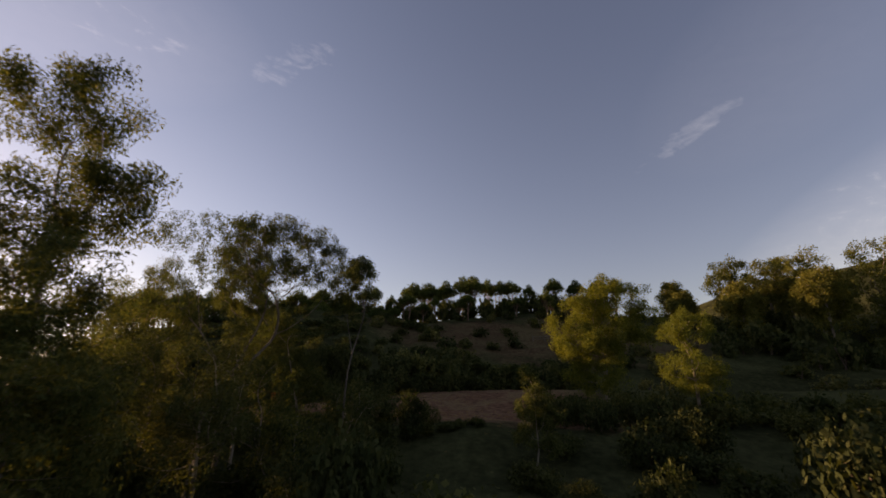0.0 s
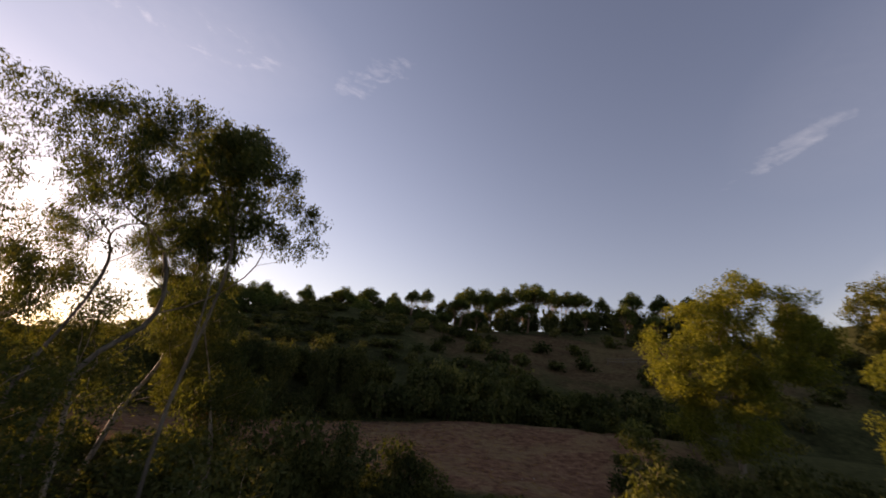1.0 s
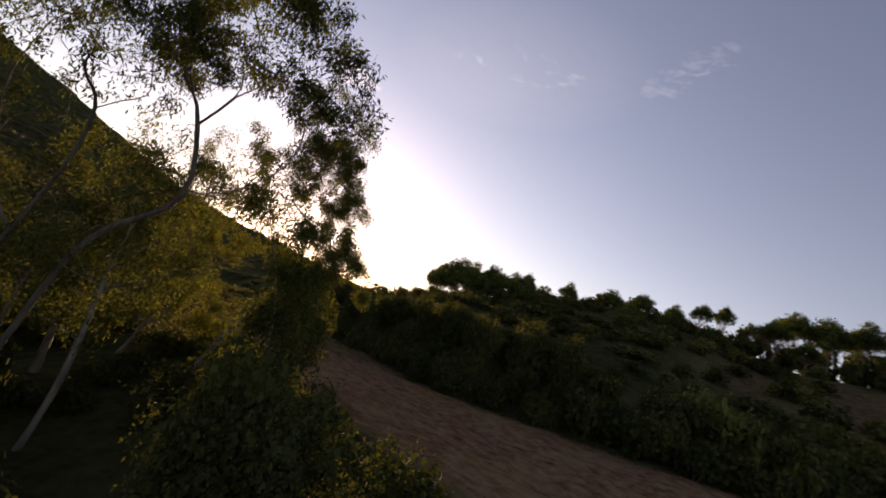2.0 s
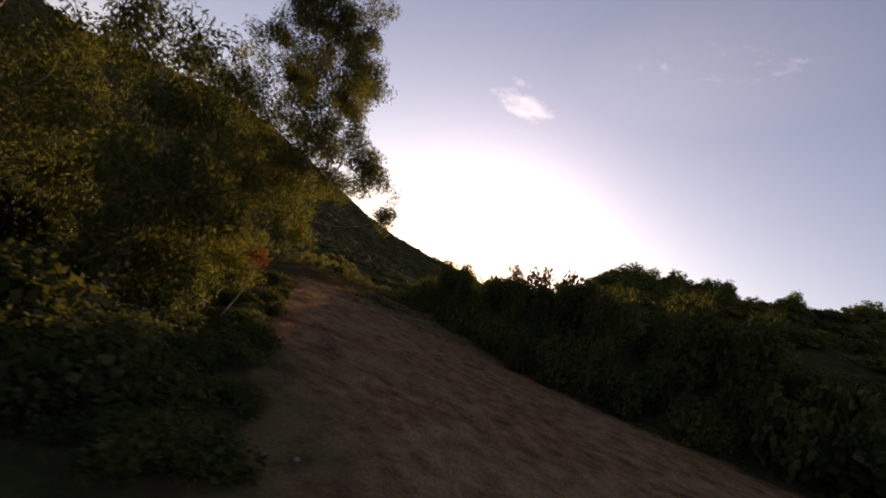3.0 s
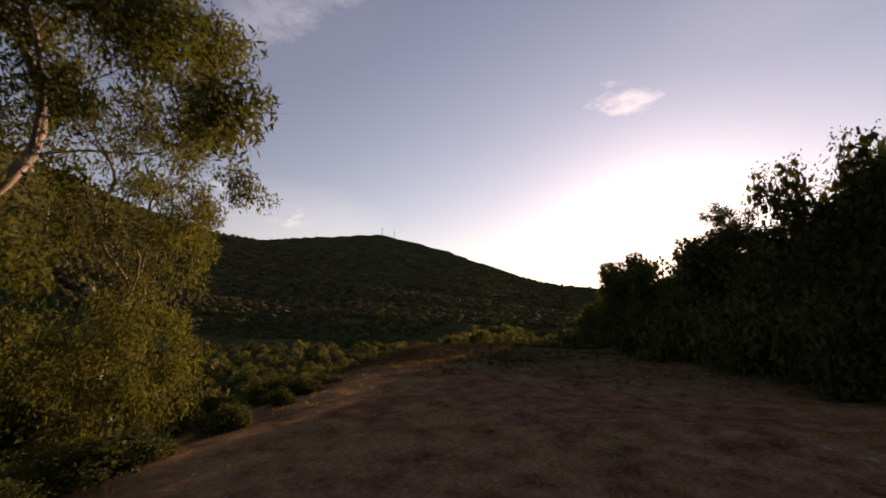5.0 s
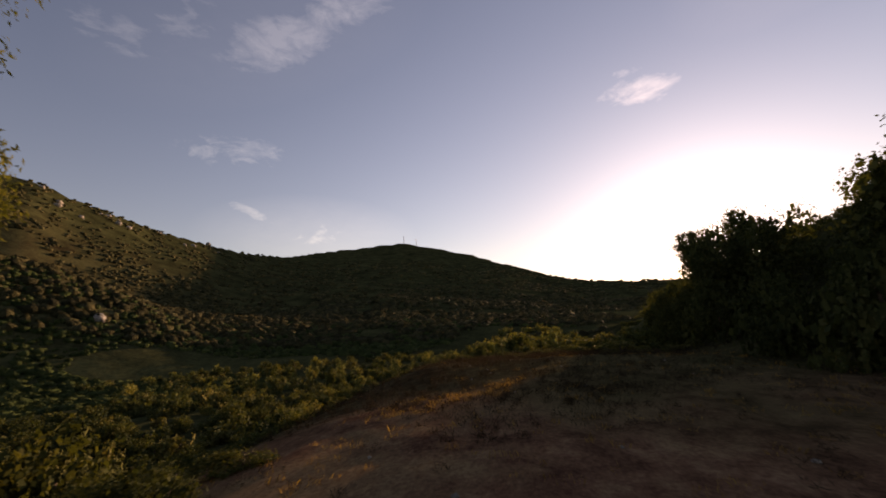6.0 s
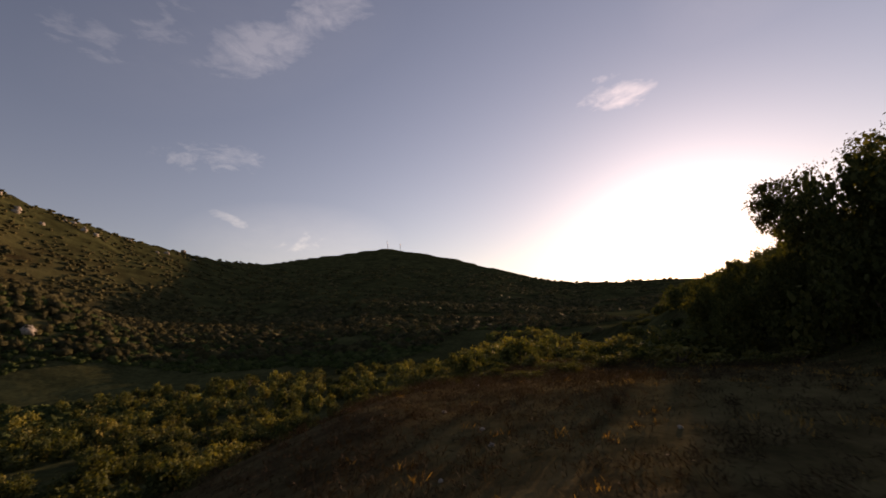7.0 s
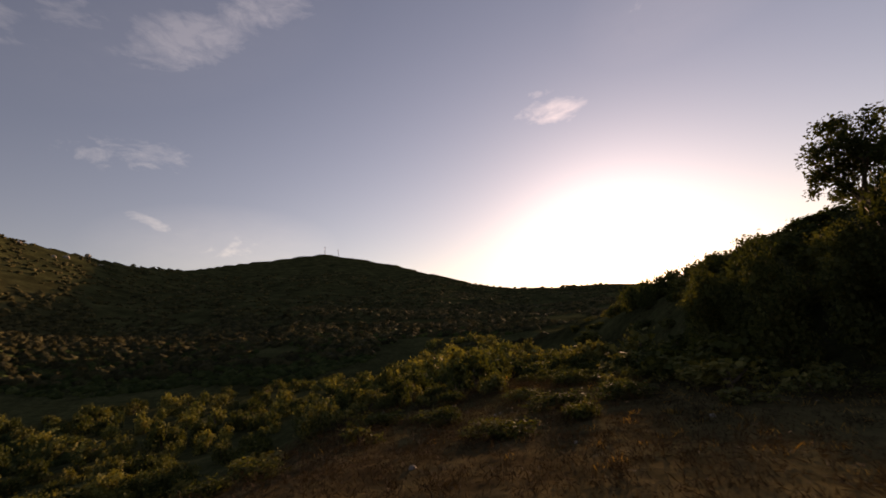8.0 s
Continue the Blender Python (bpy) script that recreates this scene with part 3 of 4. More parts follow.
gum(-14.2, 15.4, (0.1, 0.1), [(-14.3, 14.5, 23.8, 2.6, 2.6, 2.2), (-13.8, 14.7, 20.0, 3, 2.8, 1.5), (-12.0, 14.7, 20.6, 1.6, 1.6, 0.9), (-13.9, 14.3, 15.1, 3.2, 3, 2.2), (-12.5, 14.3, 11.9, 3, 3, 2.4), (-12.2, 13.8, 16.9, 2.2, 2.2, 1.6), (-11.7, 13.5, 14.3, 2.4, 2.4, 1.6), (-16.0, 13.9, 17.4, 2.6, 2.6, 2)],
    400, 66000, 1, "tall eucalyptus with drooping grey-green leaves and pale bark", 0.2, spread=0.6)
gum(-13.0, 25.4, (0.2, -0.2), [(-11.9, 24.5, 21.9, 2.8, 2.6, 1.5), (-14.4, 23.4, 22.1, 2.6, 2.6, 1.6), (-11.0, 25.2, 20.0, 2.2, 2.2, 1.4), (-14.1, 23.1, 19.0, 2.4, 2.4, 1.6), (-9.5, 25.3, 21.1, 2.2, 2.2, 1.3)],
    400, 15500, 2, "open-crowned eucalyptus with forked limbs, dark against the light", 0.07, wood=BACKLIT_BARK, spread=0.3, length=0.15, width=0.04, fork=-0.06, drift=0.3)
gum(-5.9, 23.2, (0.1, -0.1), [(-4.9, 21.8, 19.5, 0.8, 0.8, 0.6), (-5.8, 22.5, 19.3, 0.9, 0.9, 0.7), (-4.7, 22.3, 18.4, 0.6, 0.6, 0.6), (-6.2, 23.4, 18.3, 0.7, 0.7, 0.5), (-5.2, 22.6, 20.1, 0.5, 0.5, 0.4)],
    110, 6800, 12, "slender young eucalyptus with a loose tuft of leaves", 0.035, wood=BACKLIT_BARK, spread=0.28, length=0.16, width=0.042, fork=0.12, drift=0.7)
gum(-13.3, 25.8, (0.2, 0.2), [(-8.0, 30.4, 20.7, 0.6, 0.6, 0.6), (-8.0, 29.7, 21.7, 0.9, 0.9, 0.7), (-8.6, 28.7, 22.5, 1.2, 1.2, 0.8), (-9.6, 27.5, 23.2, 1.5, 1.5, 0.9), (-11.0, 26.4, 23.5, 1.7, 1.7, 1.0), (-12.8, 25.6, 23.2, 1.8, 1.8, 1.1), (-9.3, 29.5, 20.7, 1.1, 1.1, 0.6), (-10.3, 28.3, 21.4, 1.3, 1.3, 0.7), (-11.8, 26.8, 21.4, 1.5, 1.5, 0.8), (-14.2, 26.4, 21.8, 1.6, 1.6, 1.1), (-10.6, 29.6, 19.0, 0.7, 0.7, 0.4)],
    420, 25000, 3, "tall eucalyptus with wide spreading limbs and thin drooping foliage", 0.08, wood=BACKLIT_BARK, spread=0.34, length=0.15, width=0.044, fork=-0.04, drift=0.25)
gum(-16.6, 31.4, (0.1, 0.1), [(-16.8, 33.0, 21.2, 2.4, 2.4, 2.0), (-16.0, 35.8, 18.2, 0.9, 0.9, 0.8), (-16.3, 36.7, 18.0, 0.6, 0.6, 0.4), (-16.6, 37.75, 17.6, 0.45, 0.4, 0.4), (-16.75, 37.75, 16.9, 0.35, 0.35, 0.6), (-15.4, 34.6, 20.0, 1.3, 1.2, 1.0), (-16.4, 32.8, 23.6, 2.4, 2.4, 1.7), (-17.4, 35.2, 18.2, 1.9, 1.9, 1.7), (-15.2, 34.4, 15.2, 1.9, 1.6, 1.4), (-14.4, 33.3, 17.4, 2.1, 1.8, 1.8), (-17.8, 34.0, 21.6, 2.0, 2.0, 1.8)],
    560, 92000, 4, "leaning eucalyptus with pale forked trunk and golden-olive hanging leaves", 0.11, spread=0.38, length=0.125, width=0.032, fork=-0.12, drift=0.3)
gum(-11.4, 32.2, (0.1, 0.2), [(-12.5, 30.8, 18.0, 1.6, 1.5, 1.3), (-11.7, 32.3, 15.9, 1.2, 1.1, 0.9), (-11.6, 32.4, 14.3, 1.9, 1.6, 1.5), (-12.6, 32.4, 12.6, 1.8, 1.6, 1.4)],
    110, 17000, 13, "dense young eucalyptus in shade with green drooping leaves", 0.1)
gum(-22.6, 30.0, (0.2, 0.1), [(-22.4, 31.0, 20.6, 2.6, 2.4, 2.8), (-21.8, 32.0, 13.4, 2.3, 1.9, 1.4), (-21.3, 34.2, 17.6, 1.3, 1.2, 0.8), (-21.4, 32.8, 17.0, 1.4, 1.3, 0.9), (-23.4, 30.6, 16.8, 2.4, 2.4, 2.0), (-20.4, 33.2, 12.2, 1.5, 1.3, 1.0)],
    300, 38000, 5, "slender eucalyptus with several pale stems beside the earth clearing", 0.12, spread=0.4, length=0.13, width=0.037, fork=-0.16, drift=0.2)
gum(-20.2, 27.4, (0.1, -0.3), [(-20.0, 27.6, 18.0, 3.2, 3.0, 3.6), (-20.4, 28.0, 13.5, 2.6, 2.4, 2.0)],
    110, 18000, 6, "smaller eucalyptus standing in shade behind the others", 0.14)
gum(-14.3, 34.2, (0.1, 0.2), [(-13.8, 34.8, 13.95, 0.32, 0.28, 0.18), (-14.1, 34.5, 13.9, 0.25, 0.25, 0.15)],
    10, 260, 7, "young gum sapling with dry rust-red leaves", 0.025, RUST_LEAF, spread=0.2, name="gum_sapling", length=0.15, width=0.04)
gum(4.0, 28.9, (0.1, 0.1), [(3.8, 28.6, 14.7, 0.7, 0.7, 0.6), (4.4, 28.8, 13.6, 0.9, 0.9, 0.7), (3.6, 28.7, 12.9, 0.8, 0.8, 0.7), (4.9, 29.0, 12.3, 1.0, 1.0, 0.7), (3.7, 28.9, 11.4, 1.0, 1.0, 0.7), (5.0, 29.2, 10.8, 1.1, 1.1, 0.6)],
    120, 9500, 8, "young tree with pale yellow-green leaves below the slope", 0.05, YOUNG_LEAF, droop=0.3, spread=0.3, name="young_tree", length=0.14, width=0.06, fork=0.1)
# shaded trees of middle height under the tall ones
for k, (x, y, z) in enumerate([(-9.4, 22.9, 14.1), (-10.6, 19.9, 14.8), (-14.9, 20.0, 15.6), (-6.9, 21.2, 11.8), (-17.2, 25.8, 16.6), (-18.8, 17.3, 15.4), (-13.3, 27.6, 16.9), (-21.5, 22.1, 16.2), (-5.1, 18.0, 10.6), (-6.8, 25.4, 11.2), (-5.4, 23.4, 13.2), (-12.9, 23.2, 15.2), (-17.5, 21.5, 15.9)]):
    # most take the darker bush leaf, so their shade sits in the colour
    gum(x, y, (0.1, 0.1), [(x, y, z, 1.7, 1.7, 1.2), (x - 0.9, y + 0.7, z - 1.7, 1.8, 1.8, 1.4), (x + 0.8, y - 0.7, z - 2.0, 1.7, 1.7, 1.3), (x - 0.5, y - 0.8, z - 3.6, 1.6, 1.6, 1.2)],
        80, 10000, 30 + k, "shaded olive-green tree of middle height in the hollow", 0.09, GUM_LEAF if k in (0, 3, 6, 12) else BUSH_LEAF, length=0.14, width=0.05, droop=0.5, spread=0.6, name="understorey_tree")
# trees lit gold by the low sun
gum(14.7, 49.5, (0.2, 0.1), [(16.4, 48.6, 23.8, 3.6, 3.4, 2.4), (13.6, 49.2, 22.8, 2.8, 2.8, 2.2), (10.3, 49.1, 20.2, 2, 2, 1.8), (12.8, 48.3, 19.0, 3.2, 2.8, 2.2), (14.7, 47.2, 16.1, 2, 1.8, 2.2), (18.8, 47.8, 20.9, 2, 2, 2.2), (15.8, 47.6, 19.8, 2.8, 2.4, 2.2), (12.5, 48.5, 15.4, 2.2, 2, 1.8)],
    300, 52000, 9, "broad tree with hanging golden-yellow foliage lit by low sun", 0.2, SUNLIT_GOLD_LEAF, length=0.24, width=0.07, droop=1.0, spread=0.7, name="golden_tree")
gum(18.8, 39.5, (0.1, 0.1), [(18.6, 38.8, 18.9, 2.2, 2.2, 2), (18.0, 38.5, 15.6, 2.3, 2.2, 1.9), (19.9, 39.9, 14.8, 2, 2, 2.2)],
    120, 17000, 10, "small tree with yellow-green drooping leaves", 0.13, SUNLIT_GOLD_LEAF, length=0.2, width=0.06, droop=1.0, spread=0.55, name="golden_tree")
for k, (x, y, top) in enumerate([(67, 109, 48.9), (56, 117, 44.5), (79, 100, 48.1), (88, 92, 48.5), (99, 87, 46.2), (74, 92, 41.1), (61, 98, 39.4), (107, 95, 49.4), (53, 107, 39.3), (82, 112, 50.6), (94, 100, 49.6), (71, 103, 46.2)]):
    gz = ground_z(x, y)
    h = top - gz - 1.5
    gum(x, y, (0.2, 0.2), [(x, y, gz + h * 0.8, h * 0.22, h * 0.22, h * 0.18), (x - h * 0.18, y - h * 0.06, gz + h * 0.58, h * 0.24, h * 0.22, h * 0.2), (x + h * 0.16, y, gz + h * 0.54, h * 0.25, h * 0.24, h * 0.22), (x, y - h * 0.05, gz + h * 0.3, h * 0.3, h * 0.28, h * 0.22)],
        170, 11000, 20 + k, "tall distant tree with yellow-green crown lit by low sun", 0.3, OLIVE_LEAF, length=0.46, width=0.22, droop=0.6, spread=1.15, name="distant_tree")

# ---- umbrella pines on the ridge ----
def pine_meshes(seed):
    """An umbrella pine 1 unit high: bare trunk, forked limbs, flattened crown."""
    gen = np.random.default_rng(seed)
    bend = gen.normal(size=2) * 0.03
    trunk = [np.array([bend[0] * math.sin(s * 3), bend[1] * math.sin(s * 2.5), 0.62 * s]) for s in np.linspace(-0.06, 1, 8)]
    lobes = [(0, 0, 0.77, 0.19, 0.19, 0.16)]
    for count, d, z, r in ((8, 0.185, 0.72, 0.105), (5, 0.10, 0.81, 0.115), (1, 0.02, 0.89, 0.105)):
        for k in range(count):
            a = (k + gen.uniform(-0.3, 0.3)) * 2 * math.pi / count
            q, w = r * gen.uniform(0.82, 1.2), d * gen.uniform(0.8, 1.2)
            lobes.append((w * math.cos(a), w * math.sin(a), z + gen.uniform(-0.06, 0.03), q, q, q * 0.88))
    tips = lobe_points(lobes, 90, gen)
    tr, limbs = skeleton_tree(trunk, tips, 0.021, gen, 0.02)
    t = tubes(tr, 7)
    limbs.sort(key=lambda p: -p[1][0])
    arms = [smooth(mesh_of("limb", *tubes([p], 5), PINE_BARK)) for p in limbs[:4]]
    b = tubes(limbs[4:], 3)
    c = np.concatenate([shell(np.array(q[:3]), np.array(q[3:]), int(260 * q[3] / 0.12), 0.024, 0.017, gen, 0.86, 130) for q in lobes])
    return smooth(mesh_of("trunk", *t, PINE_BARK)), arms, smooth(mesh_of("twig", *b, PINE_BARK)), mesh_of("crown", c, np.arange(len(c)).reshape(-1, 4), PINE_LEAF)


PINES = [pine_meshes(40 + k) for k in range(4)]


def pine(x, y, top, turn, label):
    gz = ground_z(x, y) - 0.2
    root = new("umbrella_pine")
    t, arms, b, c = PINES[int(turn * 10) % len(PINES)]
    part("trunk", t, root)
    for a in arms:
        part("limb", a, root)
    tagged(part("twig", b, root), kind="stuff")
    part("crown", c, root)
    h = max(top - gz, np.interp(x, [-42, -22], [12.0, 7.0]))
    gz = top - h
    wide = (1.02 + 0.28 * math.sin(turn * 5)) * h
    root.location, root.rotation_euler, root.scale = (x, y, gz), (0, 0, turn), (wide, wide, h)
    return tagged(root, label, "pine tree", "pines on the ridge")


pick = np.random.default_rng(51)
PINE_TOPS = ([-22, -15, -9, -1, 6, 14, 25, 32, 40, 48], [14.5, 15.1, 16.0, 16.4, 15.5, 14.8, 13.5, 13.1, 12.5, 11.6])
PINE_FAR = ([-22, 0, 15, 30, 40, 48], [122, 124, 122, 118, 112, 104])
PX, PY, PZ = 0.9, 15.6, 15.2
az = -21.0
while az < 45.5:
    el = np.interp(az, *PINE_TOPS) - abs(pick.normal()) * 0.9 + 0.55
    d = np.interp(az, *PINE_FAR) + pick.normal() * 4
    x, y = PX - d * math.sin(radians(az)), PY + d * math.cos(radians(az))
    pine(x, y, PZ + d * math.tan(radians(el)), pick.uniform(0, 6.28), "umbrella pine with a flat dark crown on a bare trunk")
    az += pick.uniform(1.5, 3.6) * np.interp(az, [18, 26], [1.0, 0.8])
for k in range(26):
    az = pick.uniform(-18, 46)
    d = np.interp(az, *PINE_FAR) + pick.uniform(-30, -8)
    el = np.interp(az, *PINE_TOPS) - pick.uniform(0.8, 2.8)
    x, y = PX - d * math.sin(radians(az)), PY + d * math.cos(radians(az))
    pine(x, y, PZ + d * math.tan(radians(el)), pick.uniform(0, 6.28), "lower umbrella pine in front of the ridge trees")

# dark thicket behind the trunks
BEHIND = []
for k in range(120):
    az = -20 + 68 * k / 119 + pick.normal() * 0.5
    d = np.interp(az, *PINE_FAR) + pick.uniform(-7, 3)
    BEHIND.append((PX - d * math.sin(radians(az)), PY + d * math.cos(radians(az))))

# ---- bushes ----
NEAR_BUSH = [bush_mesh("foliage", BUSH_LEAF, 60 + k, 3600, 0.048, 0.03, 10, inner=80) for k in range(4)]
TALL_BUSH = [bush_mesh("foliage", BUSH_LEAF, 104 + k, 6200, 0.042, 0.027, 16, tall=1.95, inner=80) for k in range(4)]
FAR_BUSH = [bush_mesh("foliage", BUSH_LEAF, 110 + k, 400, 0.105, 0.07, 6) for k in range(4)]
DARK_BUSH = [bush_mesh("foliage", BUSH_LEAF, 64 + k, 640, 0.11, 0.07, 8, inner=44) for k in range(4)]
MID_BUSH = [bush_mesh("foliage", BUSH_LEAF, 130 + k, 1150, 0.066, 0.042, 8, inner=120) for k in range(3)]
LIME_BUSH = [bush_mesh("foliage", LIME_LEAF, 70 + k, 430, 0.10, 0.065, 6) for k in range(3)]
VALE_BUSH = [bush_mesh("foliage", (LIME_LEAF, BUSH_LEAF, HEATH_LEAF, BUSH_LEAF, HEATH_LEAF)[k], 90 + k, 1000, 0.075, 0.048, 7, inner=60) for k in range(5)]
HEATH_BUSH = [bush_mesh("foliage", HEATH_LEAF, 80 + k, 430, 0.10, 0.065, 6) for k in range(3)]
FAR_TALL = [bush_mesh("foliage", BUSH_LEAF, 118 + k, 1300, 0.09, 0.06, 14, tall=1.95, inner=50) for k in range(2)]
EDGE_X, EDGE_Y = [-120, -90, -60, -45, -35, -23, -12, 0, 8, 30, 60], [51, 50, 48, 47.2, 47.0, 49.5, 55, 60, 64, 66, 66]
put = np.random.default_rng(91)
# wall of evergreen bushes along the north edge
for k in range(40):
    x = -41.5 + 57 * k / 39 + put.normal() * 0.7
    e = np.interp(x, EDGE_X, EDGE_Y)
    near = x < -14
    if x < -36:
        continue
    for back in ((1.0, 3.0, 6.2) if near else (1.2, 5.2)):
        px, py = x + put.normal() * 0.7, e + back + put.uniform(-0.4, 1.0)
        if near:
            top = put.normal(16.6, 0.5) if back < 2 else put.normal(19.9, 0.35) + np.interp(px, [-36, -33, -30, -22, -18, -14], [-1.2, -0.9, 0.0, 0.0, 0.5, 0.3])
            s, h = put.uniform(1.5, 2.1), (top - ground_z(px, py)) / (1.08 if back < 2 else 1.94)
        else:
            s, h = put.uniform(1.8, 3.0), put.uniform(2.6, 4.6)
        bush_thing("evergreen_bush", (NEAR_BUSH if back < 2 else TALL_BUSH) if near and back < 4 else DARK_BUSH if not near else FAR_TALL, px, py, s, h, put.uniform(0, 6.28), "dense dark evergreen bush on the bank", "bushes on the bank")
# clump at the western end of the wall
for x, y, s, top in [(-43.2, 48.9, 1.7, 18.9), (-41.2, 48.6, 1.6, 18.7), (-39.4, 49.3, 1.8, 19.1), (-44.6, 50.4, 1.6, 18.2), (-42.4, 50.8, 2.0, 19.7), (-47.6, 50.6, 1.5, 17.3), (-37.4, 49.6, 1.7, 18.5), (-46.0, 49.0, 1.3, 16.9), (-49.2, 51.4, 1.5, 17.2), (-45.1, 49.5, 1.2, 18.1), (-46.3, 50.3, 1.1, 17.5)]:
    bush_thing("evergreen_bush", TALL_BUSH, x, y, s, (top + (0.25 if x > -45 else 0.0) - ground_z(x, y)) / 2.06, (x * 1.9) % 6.28, "tall dark evergreen bush at the end of the thicket", "bushes on the bank")
# lower growth where the bank runs on westward
for k in range(50):
    x = -46 - 54 * put.random() ** 1.6
    e = np.interp(x, EDGE_X, EDGE_Y)
    bush_thing("scrub_bush", DARK_BUSH if k % 3 else HEATH_BUSH, x, e + put.uniform(-3, 12), put.uniform(1.0, 2.2), put.uniform(0.7, 1.6), put.uniform(0, 6.28), "low dark bush on the bank against the light", "bushes on the bank")
# lime leaf puts the low sun on these bushes into their colour
for x, y, s, h in [(-6.6, 62.6, 2.0, 4.3), (-8.8, 63.0, 1.8, 4.0), (-4.6, 62.2, 1.7, 3.9)]:
    bush_thing("sunlit_bush", LIME_BUSH, x, y, s, h, x % 6.28, "yellow-green bush catching the low sun among dark ones", "bushes on the bank")
# dark clumps at the near lip of the clearing
for x, y, s, h in [(-7.2, 34.2, 1.6, 1.4), (-9.4, 34.0, 1.5, 1.3), (-11.2, 33.6, 1.3, 1.4), (-8.2, 32.4, 2.0, 2.3), (-13.0, 35.2, 0.9, 0.8), (6.8, 57.8, 1.6, 1.6), (9.5, 59.5, 1.4, 1.4)]:
    bush_thing("evergreen_bush", NEAR_BUSH, x, y, s, h, (x * 1.7) % 6.28, "dark evergreen bush at the lip of the clearing", "bushes beside the clearing")
for x, y, s, top in [(-6.4, 29.8, 1.7, 14.5), (-5.0, 31.2, 1.6, 14.3), (-3.7, 32.2, 1.5, 13.9), (-7.9, 30.6, 1.7, 14.0), (-2.5, 33.0, 1.3, 13.2)]:
    bush_thing("evergreen_bush", TALL_BUSH, x, y, s, (top - ground_z(x, y)) / 1.88, (x * 2.3) % 6.28, "tall dark evergreen bush at the lip of the clearing", "bushes beside the clearing")
for x, y, s, top in [(5.4, 35.6, 1.5, 13.4), (7.4, 36.6, 1.8, 14.0), (9.6, 35.4, 1.9, 14.2), (11.6, 37.4, 2.0, 14.6), (13.8, 35.6, 2.0, 14.6), (8.8, 38.8, 1.6, 14.0), (15.8, 37.8, 2.0, 14.8), (5.8, 41.6, 1.5, 13.5), (8.4, 44.0, 1.8, 13.9), (10.8, 47.4, 1.9, 14.4), (7.6, 48.6, 1.4, 13.8), (11.8, 42.6, 2.0, 14.2)]:
    bush_thing("evergreen_bush", MID_BUSH, x, y, s, (top - ground_z(x, y)) / 1.0, (x * 1.3) % 6.28, "dark shaded bush at the eastern end of the clearing", "bushes beside the clearing")
for x, y, s, top in [(-50.8, 49.4, 1.6, 17.4), (-52.6, 49.0, 1.5, 16.8), (-54.6, 50.2, 1.6, 16.6), (-48.4, 48.4, 1.3, 16.6)]:
    bush_thing("evergreen_bush", TALL_BUSH, x, y, s, (top - ground_z(x, y)) / 2.06, (x * 1.9) % 6.28, "tall dark evergreen bush at the end of the thicket", "bushes on the bank")
for k in range(95):
    x, y = put.uniform(-66, -43), put.uniform(33, 47)
    low = np.interp(x, [-66, -43], [1.0, 0.5])
    bush_thing("scrub_bush", (MID_BUSH, HEATH_BUSH, MID_BUSH)[k % 3], x, y, put.uniform(0.5, 1.1), low * put.uniform(0.6, 1.0), put.uniform(0, 6.28), "low olive scrub bush where the clearing ends", "bushes beside the clearing")
for k in range(60):
    x, y = -56 - 50 * put.random(), put.uniform(41, 50)
    bush_thing("scrub_bush", DARK_BUSH if k % 3 else HEATH_BUSH, x, y, put.uniform(1.0, 2.0), put.uniform(0.8, 1.5), put.uniform(0, 6.28), "low dark bush beyond the clearing", "bushes on the bank")
for k in range(64):
    x = put.uniform(-27, 1)
    y = np.interp(x, [-27, -10, 1], [34.6, 35.6, 35.2]) + put.uniform(-2.2, 0.7)
    bush_thing("low_bush", NEAR_BUSH, x, y, put.uniform(0.5, 1.0), put.uniform(0.35, 0.75), put.uniform(0, 6.28), "low shaded bush below the lip of the clearing", "bushes beside the clearing")
# hollow under the trees, seen from above at first
for k in range(150):
    x, y = put.uniform(-34, 46), put.uniform(8, 44)
    if (y > 33 and x < 13) or abs(x - 1.5) < 1.5 and y > 24:
        continue
    tall = put.random() < 0.5
    low = -3 < x < 7 or y > 30
    s, h = put.uniform(1.8, 3.0), (put.uniform(3.4, 5.4) if tall and not low else put.uniform(1.6, 2.8))
    close = -8 < x < 8 and 20 < y < 34
    bush_thing("undergrowth_bush", FAR_BUSH if (x < -22 and y < 20) or x > 26 else NEAR_BUSH if close else MID_BUSH, x, y, s * (0.7 if close else 1.0), h * (0.75 if close else 1.0), put.uniform(0, 6.28), "dark shaded bush in the hollow", "bushes in the hollow")
for k in range(34):
    x, y = put.uniform(7, 36), put.uniform(24, 47)
    if y > 34 and x < 13:
        continue
    bush_thing("undergrowth_bush", FAR_BUSH if x > 26 else MID_BUSH, x, y, put.uniform(2.0, 3.0), put.uniform(1.9, 3.2), put.uniform(0, 6.28), "tall shaded bush below the golden trees", "bushes in the hollow")
for x, y in BEHIND:
    bush_thing("thicket_bush", FAR_BUSH, x, y, put.uniform(2.8, 4.2), put.uniform(5.0, 8.4) * np.interp(x, [-50, -32, -15], [0.5, 0.65, 1.0]), put.uniform(0, 6.28), "dark thicket bush among the pine trunks on the ridge", "bushes below the pines")
# growth round the feet of the distant trees
for k in range(30):
    x, y = put.uniform(46, 112), put.uniform(74, 104)
    bush_thing("thicket_bush", FAR_BUSH, x, y, put.uniform(3.5, 6.0), put.uniform(4.0, 7.5), put.uniform(0, 6.28), "dark thicket bush at the foot of distant trees", "bushes below the pines")
